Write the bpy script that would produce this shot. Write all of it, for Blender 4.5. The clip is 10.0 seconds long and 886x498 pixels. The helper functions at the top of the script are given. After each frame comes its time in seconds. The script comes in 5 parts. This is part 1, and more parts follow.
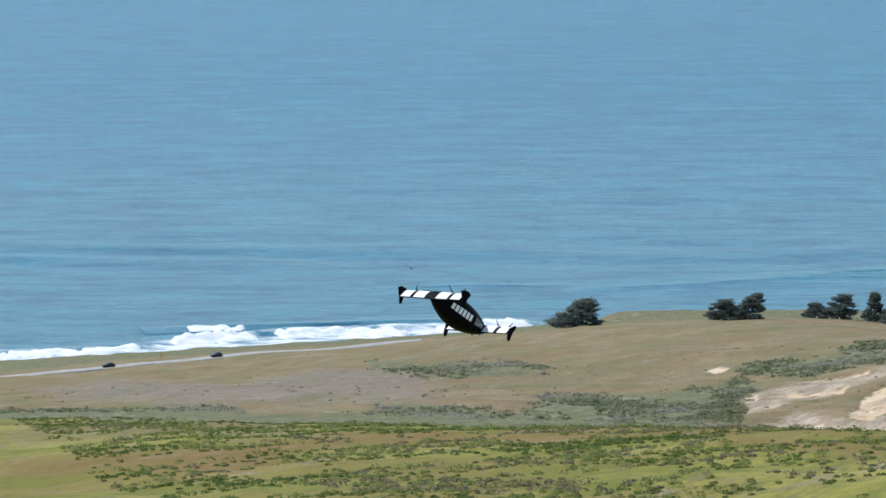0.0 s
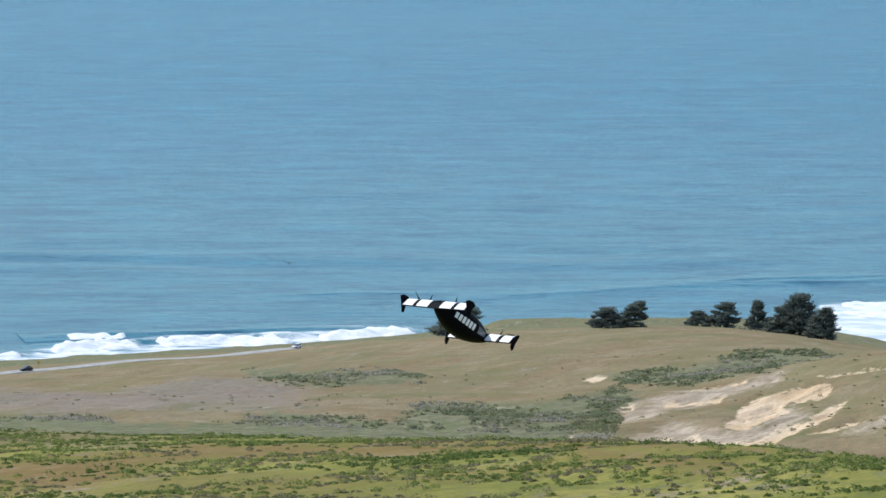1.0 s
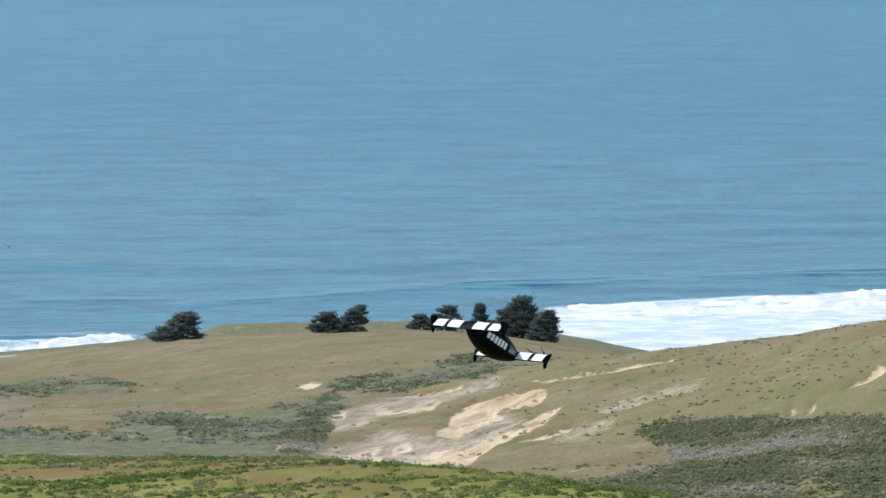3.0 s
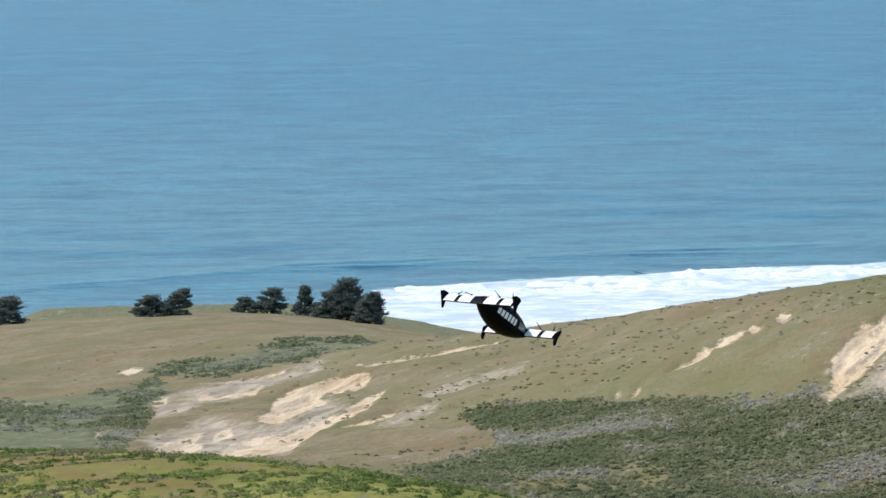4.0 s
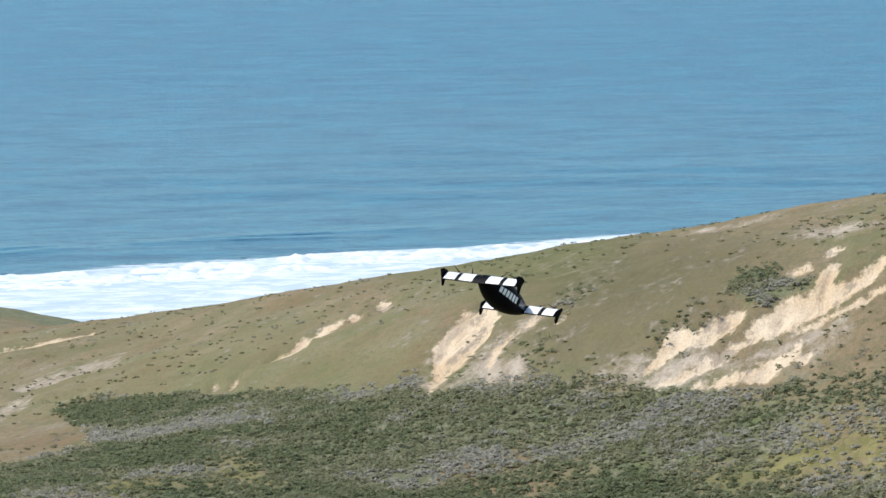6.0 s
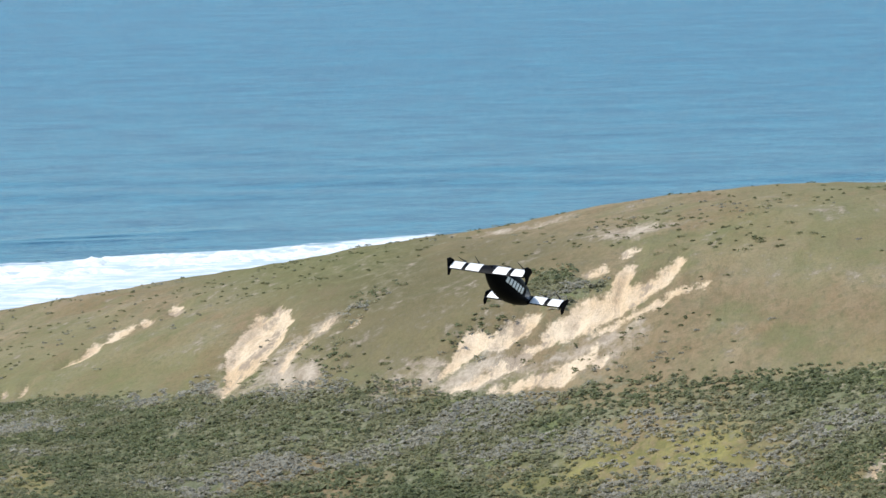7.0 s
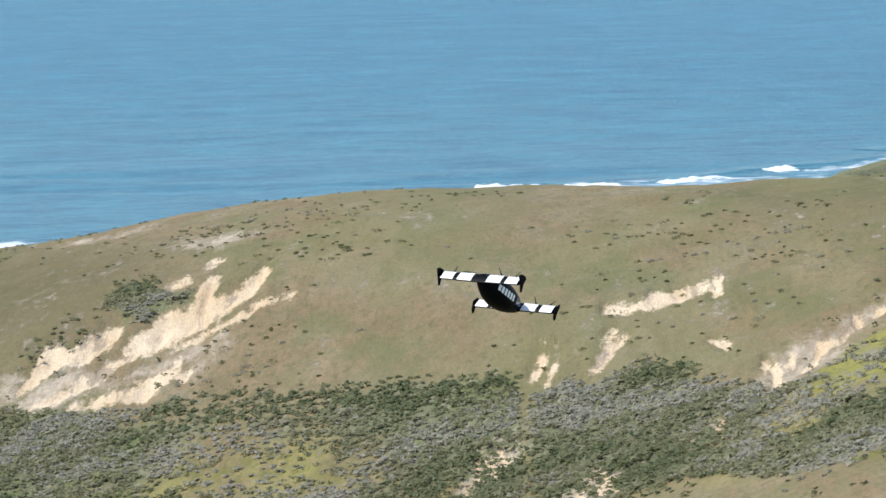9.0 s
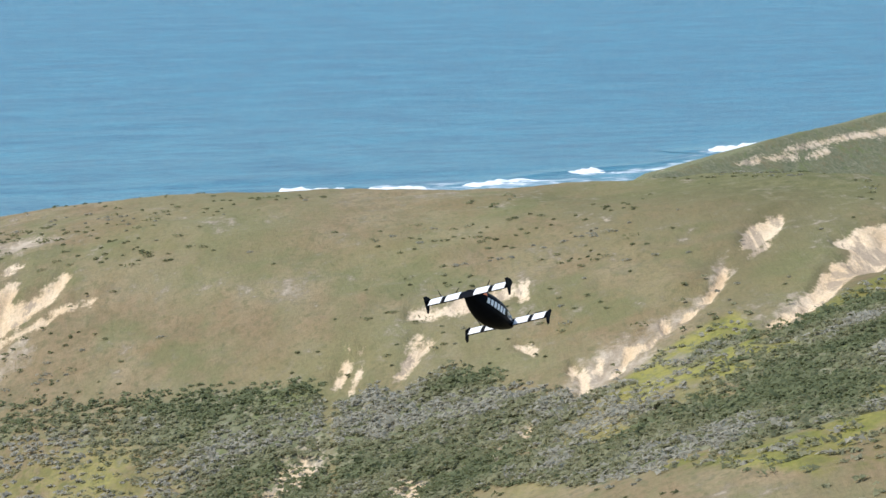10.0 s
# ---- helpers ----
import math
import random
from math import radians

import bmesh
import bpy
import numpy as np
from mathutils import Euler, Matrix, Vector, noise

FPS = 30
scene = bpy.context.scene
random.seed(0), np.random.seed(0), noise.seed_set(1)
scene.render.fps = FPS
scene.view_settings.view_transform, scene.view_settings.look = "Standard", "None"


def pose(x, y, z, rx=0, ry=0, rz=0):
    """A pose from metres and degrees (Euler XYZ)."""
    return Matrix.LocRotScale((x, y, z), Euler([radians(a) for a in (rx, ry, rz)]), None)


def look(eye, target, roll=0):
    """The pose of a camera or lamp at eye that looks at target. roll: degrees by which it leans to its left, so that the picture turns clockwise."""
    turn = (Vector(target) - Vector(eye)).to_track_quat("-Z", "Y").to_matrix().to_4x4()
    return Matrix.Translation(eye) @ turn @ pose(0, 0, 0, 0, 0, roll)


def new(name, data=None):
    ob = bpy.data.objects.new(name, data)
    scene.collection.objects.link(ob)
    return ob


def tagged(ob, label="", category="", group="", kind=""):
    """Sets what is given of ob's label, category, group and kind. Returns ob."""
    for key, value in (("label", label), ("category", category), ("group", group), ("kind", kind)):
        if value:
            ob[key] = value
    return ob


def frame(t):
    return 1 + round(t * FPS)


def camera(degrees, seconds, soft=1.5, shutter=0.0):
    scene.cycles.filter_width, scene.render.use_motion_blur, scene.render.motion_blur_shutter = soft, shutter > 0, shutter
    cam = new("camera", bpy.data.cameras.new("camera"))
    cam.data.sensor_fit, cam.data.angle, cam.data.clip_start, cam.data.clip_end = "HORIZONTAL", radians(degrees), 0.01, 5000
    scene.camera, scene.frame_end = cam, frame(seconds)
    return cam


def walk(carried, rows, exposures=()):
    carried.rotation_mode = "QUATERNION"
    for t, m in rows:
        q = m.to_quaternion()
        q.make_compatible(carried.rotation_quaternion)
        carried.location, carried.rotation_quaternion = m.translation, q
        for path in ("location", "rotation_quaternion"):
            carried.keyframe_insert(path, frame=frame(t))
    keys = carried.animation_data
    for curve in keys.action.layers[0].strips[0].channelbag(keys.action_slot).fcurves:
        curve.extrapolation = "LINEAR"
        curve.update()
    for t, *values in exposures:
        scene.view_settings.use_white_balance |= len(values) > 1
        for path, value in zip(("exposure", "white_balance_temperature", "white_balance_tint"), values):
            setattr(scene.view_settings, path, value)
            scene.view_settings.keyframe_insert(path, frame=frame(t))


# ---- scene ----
# A tele shot from the air along a coast: a small black and white aircraft flies
# over green dunes towards the sea. z = 0 is the sea; the view starts along +y.
cam = camera(12.7, 10.0, soft=1.5)
CAM_PATH = [
    (0, pose(0.00, 0.00, 212.00, 83.811, 0, -0.001) @ pose(0, 0, 0, 0, 0, -0.19)),
    (0.5, pose(1.94, 4.62, 211.58, 83.885, 0, -0.851) @ pose(0, 0, 0, 0, 0, -0.00)),
    (1, pose(3.86, 9.23, 211.14, 83.909, 0, -1.576) @ pose(0, 0, 0, 0, 0, 0.07)),
    (1.5, pose(5.68, 13.83, 210.73, 83.957, 0, -2.405) @ pose(0, 0, 0, 0, 0, 0.13)),
    (2, pose(7.35, 18.41, 210.40, 84.003, 0, -3.394) @ pose(0, 0, 0, 0, 0, 0.10)),
    (2.5, pose(8.81, 22.95, 210.09, 84.022, 0, -4.345) @ pose(0, 0, 0, 0, 0, 0.09)),
    (4, pose(12.28, 35.88, 209.24, 83.666, 0, -7.929) @ pose(0, 0, 0, 0, 0, -0.07)),
    (4.5, pose(13.42, 40.13, 209.09, 83.586, 0, -9.225) @ pose(0, 0, 0, 0, 0, -0.04)),
    (5, pose(14.61, 44.32, 208.92, 83.482, 0, -10.755) @ pose(0, 0, 0, 0, 0, -0.06)),
    (6.5, pose(18.74, 56.33, 208.40, 83.391, 0, -15.058) @ pose(0, 0, 0, 0, 0, -0.07)),
    (7, pose(20.23, 60.10, 208.18, 83.388, 0, -16.539) @ pose(0, 0, 0, 0, 0, -0.09)),
    (7.5, pose(21.74, 63.81, 207.96, 83.397, 0, -17.907) @ pose(0, 0, 0, 0, 0, -0.06)),
    (8, pose(23.29, 67.48, 207.79, 83.401, 0, -19.522) @ pose(0, 0, 0, 0, 0, -0.05)),
    (8.5, pose(24.86, 71.10, 207.62, 83.400, 0, -20.934) @ pose(0, 0, 0, 0, 0, 0.00)),
    (9, pose(26.45, 74.66, 207.42, 83.430, 0, -22.461) @ pose(0, 0, 0, 0, 0, 0.03)),
    (9.5, pose(28.06, 78.17, 207.15, 83.458, 0, -23.963) @ pose(0, 0, 0, 0, 0, 0.11)),
    (10, pose(29.66, 81.67, 206.81, 83.476, 0, -25.294) @ pose(0, 0, 0, 0, 0, 0.11)),
]
walk(cam, CAM_PATH, [(0.0, 0.26), (4.6, 0.26), (6.4, 0.34), (10.0, 0.42)])

# ---- world and sun ----
SUN_ELEV, SUN_AZ = 54.0, -62.0      # degrees above the horizon; degrees from +y towards +x
world = bpy.data.worlds.new("world")
scene.world = world
world.use_nodes = True
wn = world.node_tree.nodes
sky = wn.new("ShaderNodeTexSky")
sky.sky_type, sky.sun_disc = "NISHITA", False
sky.sun_elevation, sky.sun_rotation = radians(SUN_ELEV), radians(SUN_AZ)
sky.air_density, sky.dust_density, sky.ozone_density = 1.0, 0.4, 1.2
wn["Background"].inputs["Strength"].default_value = 0.165
world.node_tree.links.new(sky.outputs["Color"], wn["Background"].inputs["Color"])
sun = new("sun", bpy.data.lights.new("sun", "SUN"))
sun.data.energy, sun.data.angle, sun.data.color = 3.0, radians(0.53), (1.0, 0.96, 0.89)
_s = Vector((math.sin(radians(SUN_AZ)) * math.cos(radians(SUN_ELEV)), math.cos(radians(SUN_AZ)) * math.cos(radians(SUN_ELEV)), math.sin(radians(SUN_ELEV))))
sun.matrix_world = look(_s * 400, (0, 0, 0))

# ---- the lie of the land: heights on a fan of bearings and distances ----
FAN_X, FAN_Y = 12.0, 40.0
LAND = np.array([
    [173, 158, 147, 130, 99, 65, 16, -33, -71],
    [171, 161, 149, 128, 98, 70, 24, -32, -70],
    [170, 162, 149, 126, 98, 70, 32, -32, -69],
    [171, 165, 150, 120, 91, 73, 44, -17, -54],
    [175, 163, 141, 110, 99, 88, 18, -25, -27],
    [174, 151, 124, 103, 122, 104, -9, -43, -13],
    [169, 143, 117, 107, 148, 97, -34, -53, -13],
    [160, 144, 129, 119, 160, 89, -47, -45, -14],
    [151, 149, 150, 133, 157, 78, -50, -28, -20],
    [144, 149, 156, 152, 162, 71, -38, -28, -24],
    [137, 151, 163, 152, 130, 70, -2, -27, -36]], dtype=float)


def spline_weights(u, n):
    u = np.clip(u, 0, n - 1.0001)
    i = np.floor(u).astype(int)
    t = u - i
    w = ((1 - t) ** 3 / 6, (3 * t ** 3 - 6 * t ** 2 + 4) / 6, (-3 * t ** 3 + 3 * t ** 2 + 3 * t + 1) / 6, t ** 3 / 6)
    return [(np.clip(i + k - 1, 0, n - 1), w[k]) for k in range(4)]


def land_height(x, y):
    """Smooth height of the land, without its fine relief."""
    x, y = np.asarray(x, float), np.asarray(y, float)
    az = np.degrees(np.arctan2(x - FAN_X, y - FAN_Y))
    r = np.hypot(x - FAN_X, y - FAN_Y)
    ws = spline_weights((az + 9.0) / 4.5, LAND.shape[0])
    wr = spline_weights(np.log(np.maximum(r, 1.0) / 200.0) / math.log(1.375), LAND.shape[1])
    h = 0
    for i, a in ws:
        for j, b in wr:
            h = h + a * b * LAND[i, j]
    # a farther headland on the same coast
    far = 38.0 - np.abs(r - 1900.0 - 110.0 * (az - 29.0)) * 0.09
    edge = np.clip((az - 26.9) / 1.2, 0, 1)
    h = np.maximum(h, np.where(r > 1500, far * edge - 12.0 * (1 - edge), -99.0))
    # a grassy terrace below the cypresses, at the edge of the sea
    lie = smooth(0.8, 2.3, az) * smooth(8.7, 6.2, az)
    terrace = 9.4 * lie - 9.0 * (1 - lie) - 0.3 * np.maximum(r - 1595.0, 0) + 2.0 * (fbm(x, y, 40.0, 3, 23) - 0.5)
    h = np.maximum(h, np.where(r > 1380, terrace, -99.0))
    k = np.clip(r / 200.0, 0, 1) ** 2
    return h * k + 150.0 * (1 - k)


def hash2(ix, iy, seed):
    n = (ix.astype(np.int64) * 374761393 + iy.astype(np.int64) * 668265263 + seed * 69069) & 0x7FFFFFFF
    n = ((n ^ (n >> 13)) * 1274126177) & 0x7FFFFFFF
    return ((n ^ (n >> 16)) & 0xFFFF) / 65535.0


def value_noise(x, y, seed=0):
    """Smooth noise from 0 to 1 with a cell of one unit."""
    ix, iy = np.floor(x), np.floor(y)
    fx, fy = x - ix, y - iy
    fx, fy = fx * fx * (3 - 2 * fx), fy * fy * (3 - 2 * fy)
    a, b = hash2(ix, iy, seed), hash2(ix + 1, iy, seed)
    c, d = hash2(ix, iy + 1, seed), hash2(ix + 1, iy + 1, seed)
    return (a * (1 - fx) + b * fx) * (1 - fy) + (c * (1 - fx) + d * fx) * fy


def fbm(x, y, cell, octaves=4, seed=0):
    total, amp, norm = 0.0, 1.0, 0.0
    for k in range(octaves):
        total = total + amp * value_noise(x / cell, y / cell, seed + k)
        norm += amp
        amp *= 0.5
        cell *= 0.5
    return total / norm


def smooth(a, b, x):
    t = np.clip((x - a) / (b - a), 0, 1)
    return t * t * (3 - 2 * t)


def grid_mesh(name, V, closed=False):
    """One sheet from an array of points (rows, columns, 3)."""
    n, m = V.shape[:2]
    idx = np.arange(n * m).reshape(n, m)
    quads = np.stack([idx[:-1, :-1], idx[:-1, 1:], idx[1:, 1:], idx[1:, :-1]], -1).reshape(-1, 4)
    me = bpy.data.meshes.new(name)
    me.vertices.add(n * m)
    me.vertices.foreach_set("co", V.reshape(-1).astype(np.float32))
    me.loops.add(quads.size)
    me.loops.foreach_set("vertex_index", quads.reshape(-1).astype(np.int32))
    me.polygons.add(len(quads))
    me.polygons.foreach_set("loop_start", (np.arange(len(quads)) * 4).astype(np.int32))
    me.polygons.foreach_set("use_smooth", np.ones(len(quads), bool))
    me.update(calc_edges=True)
    return me


def paint(me, name, values):
    at = me.attributes.new(name, "FLOAT", "POINT")
    at.data.foreach_set("value", np.ascontiguousarray(values, dtype=np.float32).reshape(-1))


# ---- materials ----
def material(name, rough=0.8, color=(0.5, 0.5, 0.5), metal=0.0):
    m = bpy.data.materials.new(name)
    m.use_nodes = True
    b = m.node_tree.nodes["Principled BSDF"]
    b.inputs["Base Color"].default_value = (*color, 1)
    b.inputs["Roughness"].default_value, b.inputs["Metallic"].default_value = rough, metal
    return m, m.node_tree, b


FALL = 24.0      # the bearing along which the slopes fall and wear


class Nodes:
    """Short hand for a node tree."""

    def __init__(self, tree):
        self.t = tree
        self.co = tree.nodes.new("ShaderNodeTexCoord").outputs["Object"]

    def put(self, socket, value):
        if hasattr(value, "is_linked"):
            self.t.links.new(value, socket)
        else:
            socket.default_value = value

    def noise(self, scale, detail=4.0, rough=0.55, stretch=None, distort=0.0, run=0.0):
        """run: drawn out that many times along the fall of the slopes."""
        n = self.t.nodes.new("ShaderNodeTexNoise")
        n.inputs["Scale"].default_value, n.inputs["Detail"].default_value = scale, detail
        n.inputs["Roughness"].default_value, n.inputs["Distortion"].default_value = rough, distort
        src = self.co
        if stretch:
            mp = self.t.nodes.new("ShaderNodeMapping")
            mp.inputs["Scale"].default_value = stretch[:3]
            mp.inputs["Rotation"].default_value = (0, 0, radians(stretch[3]) if len(stretch) > 3 else 0)
            self.t.links.new(src, mp.inputs["Vector"])
            src = mp.outputs["Vector"]
        if run:
            mp = self.t.nodes.new("ShaderNodeMapping")
            mp.vector_type = "TEXTURE"
            mp.inputs["Scale"].default_value = (1.0, run, 1.0)
            mp.inputs["Rotation"].default_value = (0, 0, radians(-FALL))
            self.t.links.new(src, mp.inputs["Vector"])
            src = mp.outputs["Vector"]
        self.t.links.new(src, n.inputs["Vector"])
        return n.outputs["Fac"]

    def ramp(self, fac, a, b, lo=0.0, hi=1.0):
        n = self.t.nodes.new("ShaderNodeMapRange")
        n.interpolation_type = "SMOOTHSTEP"
        self.put(n.inputs["Value"], fac)
        for key, v in (("From Min", a), ("From Max", b), ("To Min", lo), ("To Max", hi)):
            self.put(n.inputs[key], v)
        return n.outputs["Result"]

    def math(self, op, a, b=0.0):
        n = self.t.nodes.new("ShaderNodeMath")
        n.operation = op
        self.put(n.inputs[0], a)
        self.put(n.inputs[1], b)
        return n.outputs["Value"]

    def mix(self, fac, a, b):
        n = self.t.nodes.new("ShaderNodeMix")
        n.data_type = "RGBA"
        self.put(n.inputs["Factor"], fac)
        self.put(n.inputs[6], (*a, 1) if isinstance(a, tuple) else a)
        self.put(n.inputs[7], (*b, 1) if isinstance(b, tuple) else b)
        return n.outputs[2]

    def attr(self, name):
        n = self.t.nodes.new("ShaderNodeAttribute")
        n.attribute_name = name
        return n.outputs["Fac"]

    def bump(self, height, strength, distance):
        n = self.t.nodes.new("ShaderNodeBump")
        n.inputs["Strength"].default_value, n.inputs["Distance"].default_value = strength, distance
        self.put(n.inputs["Height"], height)
        return n.outputs["Normal"]

    def island(self):
        return self.t.nodes.new("ShaderNodeNewGeometry").outputs["Random Per Island"]


def ground_material():
    m, t, b = material("dune_ground", 0.95)
    b.inputs["Specular IOR Level"].default_value = 0.1
    n = Nodes(t)
    broad, mid, fine, grit = n.noise(0.02, 5, 0.65, run=1.5), n.noise(0.1, 5, 0.62, run=3.0), n.noise(0.5, 5, 0.72, run=2.5), n.noise(2.0, 4, 0.75, run=2.0)
    rill = n.noise(0.34, 6, 0.7, distort=0.8, run=6.0)
    crumb = n.noise(0.85, 5, 0.75, run=3.0)
    # dry grass, then the covers laid over it
    dry = n.mix(n.ramp(mid, 0.35, 0.65), (0.25, 0.182, 0.1), (0.31, 0.243, 0.14))
    dry = n.mix(n.ramp(fine, 0.45, 0.7), dry, (0.185, 0.145, 0.072))
    olive = n.mix(n.ramp(fine, 0.35, 0.7), (0.17, 0.16, 0.062), (0.255, 0.22, 0.1))
    col = n.mix(n.ramp(broad, 0.46, 0.66, 0.0, 0.5), dry, olive)
    col = n.mix(n.ramp(n.noise(0.03, 5, 0.65, run=2.0), 0.5, 0.66, 0.0, 0.6), col, (0.235, 0.155, 0.08))
    col = n.mix(n.ramp(n.noise(0.25, 4, 0.7, run=4.0), 0.5, 0.72, 0.0, 0.5), col, (0.165, 0.148, 0.078))
    col = n.mix(n.ramp(n.noise(1.1, 3, 0.6, run=3.0), 0.52, 0.68, 0.0, 0.6), col, (0.135, 0.13, 0.062))
    col = n.mix(n.ramp(n.noise(0.028, 5, 0.7, run=5.0), 0.48, 0.6, 0.0, 0.6), col, (0.2, 0.185, 0.09))
    col = n.mix(n.ramp(n.noise(0.05, 5, 0.7, run=6.0), 0.55, 0.66, 0.0, 0.35), col, (0.34, 0.265, 0.165))
    col = n.mix(n.ramp(n.noise(0.045, 5, 0.68, run=2.0), 0.52, 0.66, 0.0, 0.6), col, (0.15, 0.16, 0.066))
    lush = n.mix(n.ramp(mid, 0.38, 0.62), (0.18, 0.19, 0.034), (0.31, 0.28, 0.07))
    lush = n.mix(n.ramp(fine, 0.48, 0.68), lush, (0.14, 0.15, 0.036))
    lush = n.mix(n.ramp(broad, 0.46, 0.62, 0.0, 0.6), lush, (0.24, 0.175, 0.06))
    lush = n.mix(n.ramp(crumb, 0.5, 0.64, 0.0, 0.5), lush, (0.12, 0.135, 0.035))
    edge = n.math("ADD", n.math("MULTIPLY", n.math("SUBTRACT", fine, 0.5), 1.1), n.math("MULTIPLY", n.math("SUBTRACT", mid, 0.5), 1.0))

    def over(col, name, cover, soft=0.12, ragged=1.0, most=1.0):
        w = n.math("ADD", n.attr(name), n.math("MULTIPLY", edge, ragged))
        if name == "sand":                      # grass holds on within the scars
            w = n.math("ADD", w, n.math("MULTIPLY", n.math("SUBTRACT", crumb, 0.47), 0.9))
            w = n.math("SUBTRACT", w, n.ramp(n.noise(0.16, 5, 0.7, run=5.0), 0.62, 0.7, 0.0, 0.4))
        return n.mix(n.ramp(w, 0.5 - soft, 0.5 + soft, 0.0, most), col, cover)

    moss = n.mix(n.ramp(fine, 0.35, 0.65), (0.125, 0.155, 0.05), (0.22, 0.22, 0.085))
    # a darker brown-olive tone over parts of the slopes
    dark_olive = n.mix(n.ramp(fine, 0.3, 0.7), (0.115, 0.102, 0.046), (0.175, 0.148, 0.074))
    col = over(col, "dark_olive", dark_olive, 0.45, 1.2, 0.9)
    col = over(col, "moss", moss, 0.45, 1.0, 0.42)
    col = over(col, "lush", lush, 0.35, 1.0)
    rust = n.mix(n.ramp(fine, 0.3, 0.7), (0.175, 0.1, 0.04), (0.25, 0.17, 0.065))
    col = over(col, "rust", rust, 0.45, 1.2, 0.8)
    heather = n.mix(n.ramp(fine, 0.35, 0.65), (0.19, 0.165, 0.165), (0.31, 0.265, 0.26))
    col = over(col, "heather", heather, 0.5, 2.0, 0.5)
    scrub = n.mix(n.ramp(fine, 0.35, 0.7), (0.13, 0.14, 0.072), (0.24, 0.23, 0.135))
    scrub = n.mix(n.ramp(n.noise(0.3, 4, 0.65, run=3.0), 0.48, 0.66, 0.0, 0.6), scrub, (0.1, 0.115, 0.06))
    scrub = n.mix(n.ramp(crumb, 0.52, 0.68, 0.0, 0.7), scrub, (0.27, 0.255, 0.17))
    scrub = n.mix(n.ramp(n.noise(0.12, 4, 0.7, run=3.0), 0.52, 0.64, 0.0, 0.6), scrub, (0.15, 0.18, 0.06))
    col = over(col, "scrub", scrub, 0.25, 1.2)
    sand = n.mix(n.ramp(mid, 0.35, 0.65), (0.66, 0.48, 0.29), (0.76, 0.605, 0.42))
    sand = n.mix(n.ramp(rill, 0.5, 0.72, 0.0, 0.7), sand, (0.5, 0.37, 0.24))
    cut = n.noise(0.12, 6, 0.72, distort=0.4, run=8.0)
    sand = n.mix(n.ramp(cut, 0.54, 0.6, 0.0, 0.8), sand, (0.33, 0.26, 0.19))
    grey = n.mix(n.ramp(rill, 0.35, 0.65), (0.33, 0.26, 0.185), (0.58, 0.475, 0.36))
    col = over(col, "scree", grey, 0.3, 1.7, 0.85)
    col = over(col, "sand", sand, 0.12, 0.6)
    col = n.mix(n.ramp(grit, 0.35, 0.7, 0.0, 0.5), col, n.mix(0.5, col, (0.06, 0.055, 0.025)))
    n.put(b.inputs["Base Color"], col)
    height = n.math("ADD", n.math("MULTIPLY", rill, n.math("ADD", n.attr("sand"), 0.4)), n.math("MULTIPLY", grit, 0.35))
    n.put(b.inputs["Normal"], n.bump(height, 0.55, 1.0))
    return m


def sea_material():
    m, t, b = material("sea_water", 0.3, (0.02, 0.075, 0.11))
    b.inputs["IOR"].default_value = 1.33
    b.inputs["Specular IOR Level"].default_value = 0.17
    n = Nodes(t)
    swell = n.noise(0.012, 4, 0.6, (0.3, 1.0, 1.0, -8))
    chop = n.noise(0.24, 5, 0.65, (0.4, 1.0, 1.0, -8))
    ripple = n.noise(0.9, 4, 0.6, (0.6, 1.0, 1.0, 10))
    water = n.mix(n.ramp(swell, 0.3, 0.7), (0.003, 0.145, 0.232), (0.006, 0.18, 0.275))
    shoal = n.mix(n.ramp(chop, 0.3, 0.7), (0.075, 0.22, 0.27), (0.12, 0.28, 0.32))
    water = n.mix(n.attr("shoal"), water, shoal)
    streak = n.noise(0.08, 5, 0.65, (0.22, 1.0, 1.0, -4))
    water = n.mix(n.ramp(streak, 0.42, 0.64, 0.0, 0.6), water, (0.012, 0.088, 0.15))
    water = n.mix(n.ramp(chop, 0.46, 0.64, 0.0, 0.65), water, (0.01, 0.088, 0.155))
    patch = n.noise(0.03, 6, 0.72, (0.6, 1.0, 1.0, -4))
    water = n.mix(n.ramp(patch, 0.5, 0.66, 0.0, 0.6), water, (0.008, 0.09, 0.16))
    water = n.mix(n.ramp(patch, 0.5, 0.34, 0.0, 0.5), water, (0.03, 0.225, 0.315))
    lace = n.noise(0.11, 6, 0.7, (0.45, 1.0, 1.0, -8), 0.6)
    w = n.math("ADD", n.attr("foam"), n.math("MULTIPLY", n.math("SUBTRACT", lace, 0.5), 1.1))
    fm = n.ramp(w, 0.40, 0.66)
    col = n.mix(fm, water, n.mix(n.ramp(lace, 0.4, 0.66), (0.5, 0.6, 0.65), (0.8, 0.83, 0.84)))
    n.put(b.inputs["Base Color"], col)
    n.put(b.inputs["Roughness"], n.ramp(fm, 0.0, 1.0, 0.3, 0.9))
    h = n.math("ADD", n.math("MULTIPLY", chop, 1.6), n.math("MULTIPLY", ripple, 0.35))
    n.put(b.inputs["Normal"], n.bump(h, 0.85, 1.1))
    return m


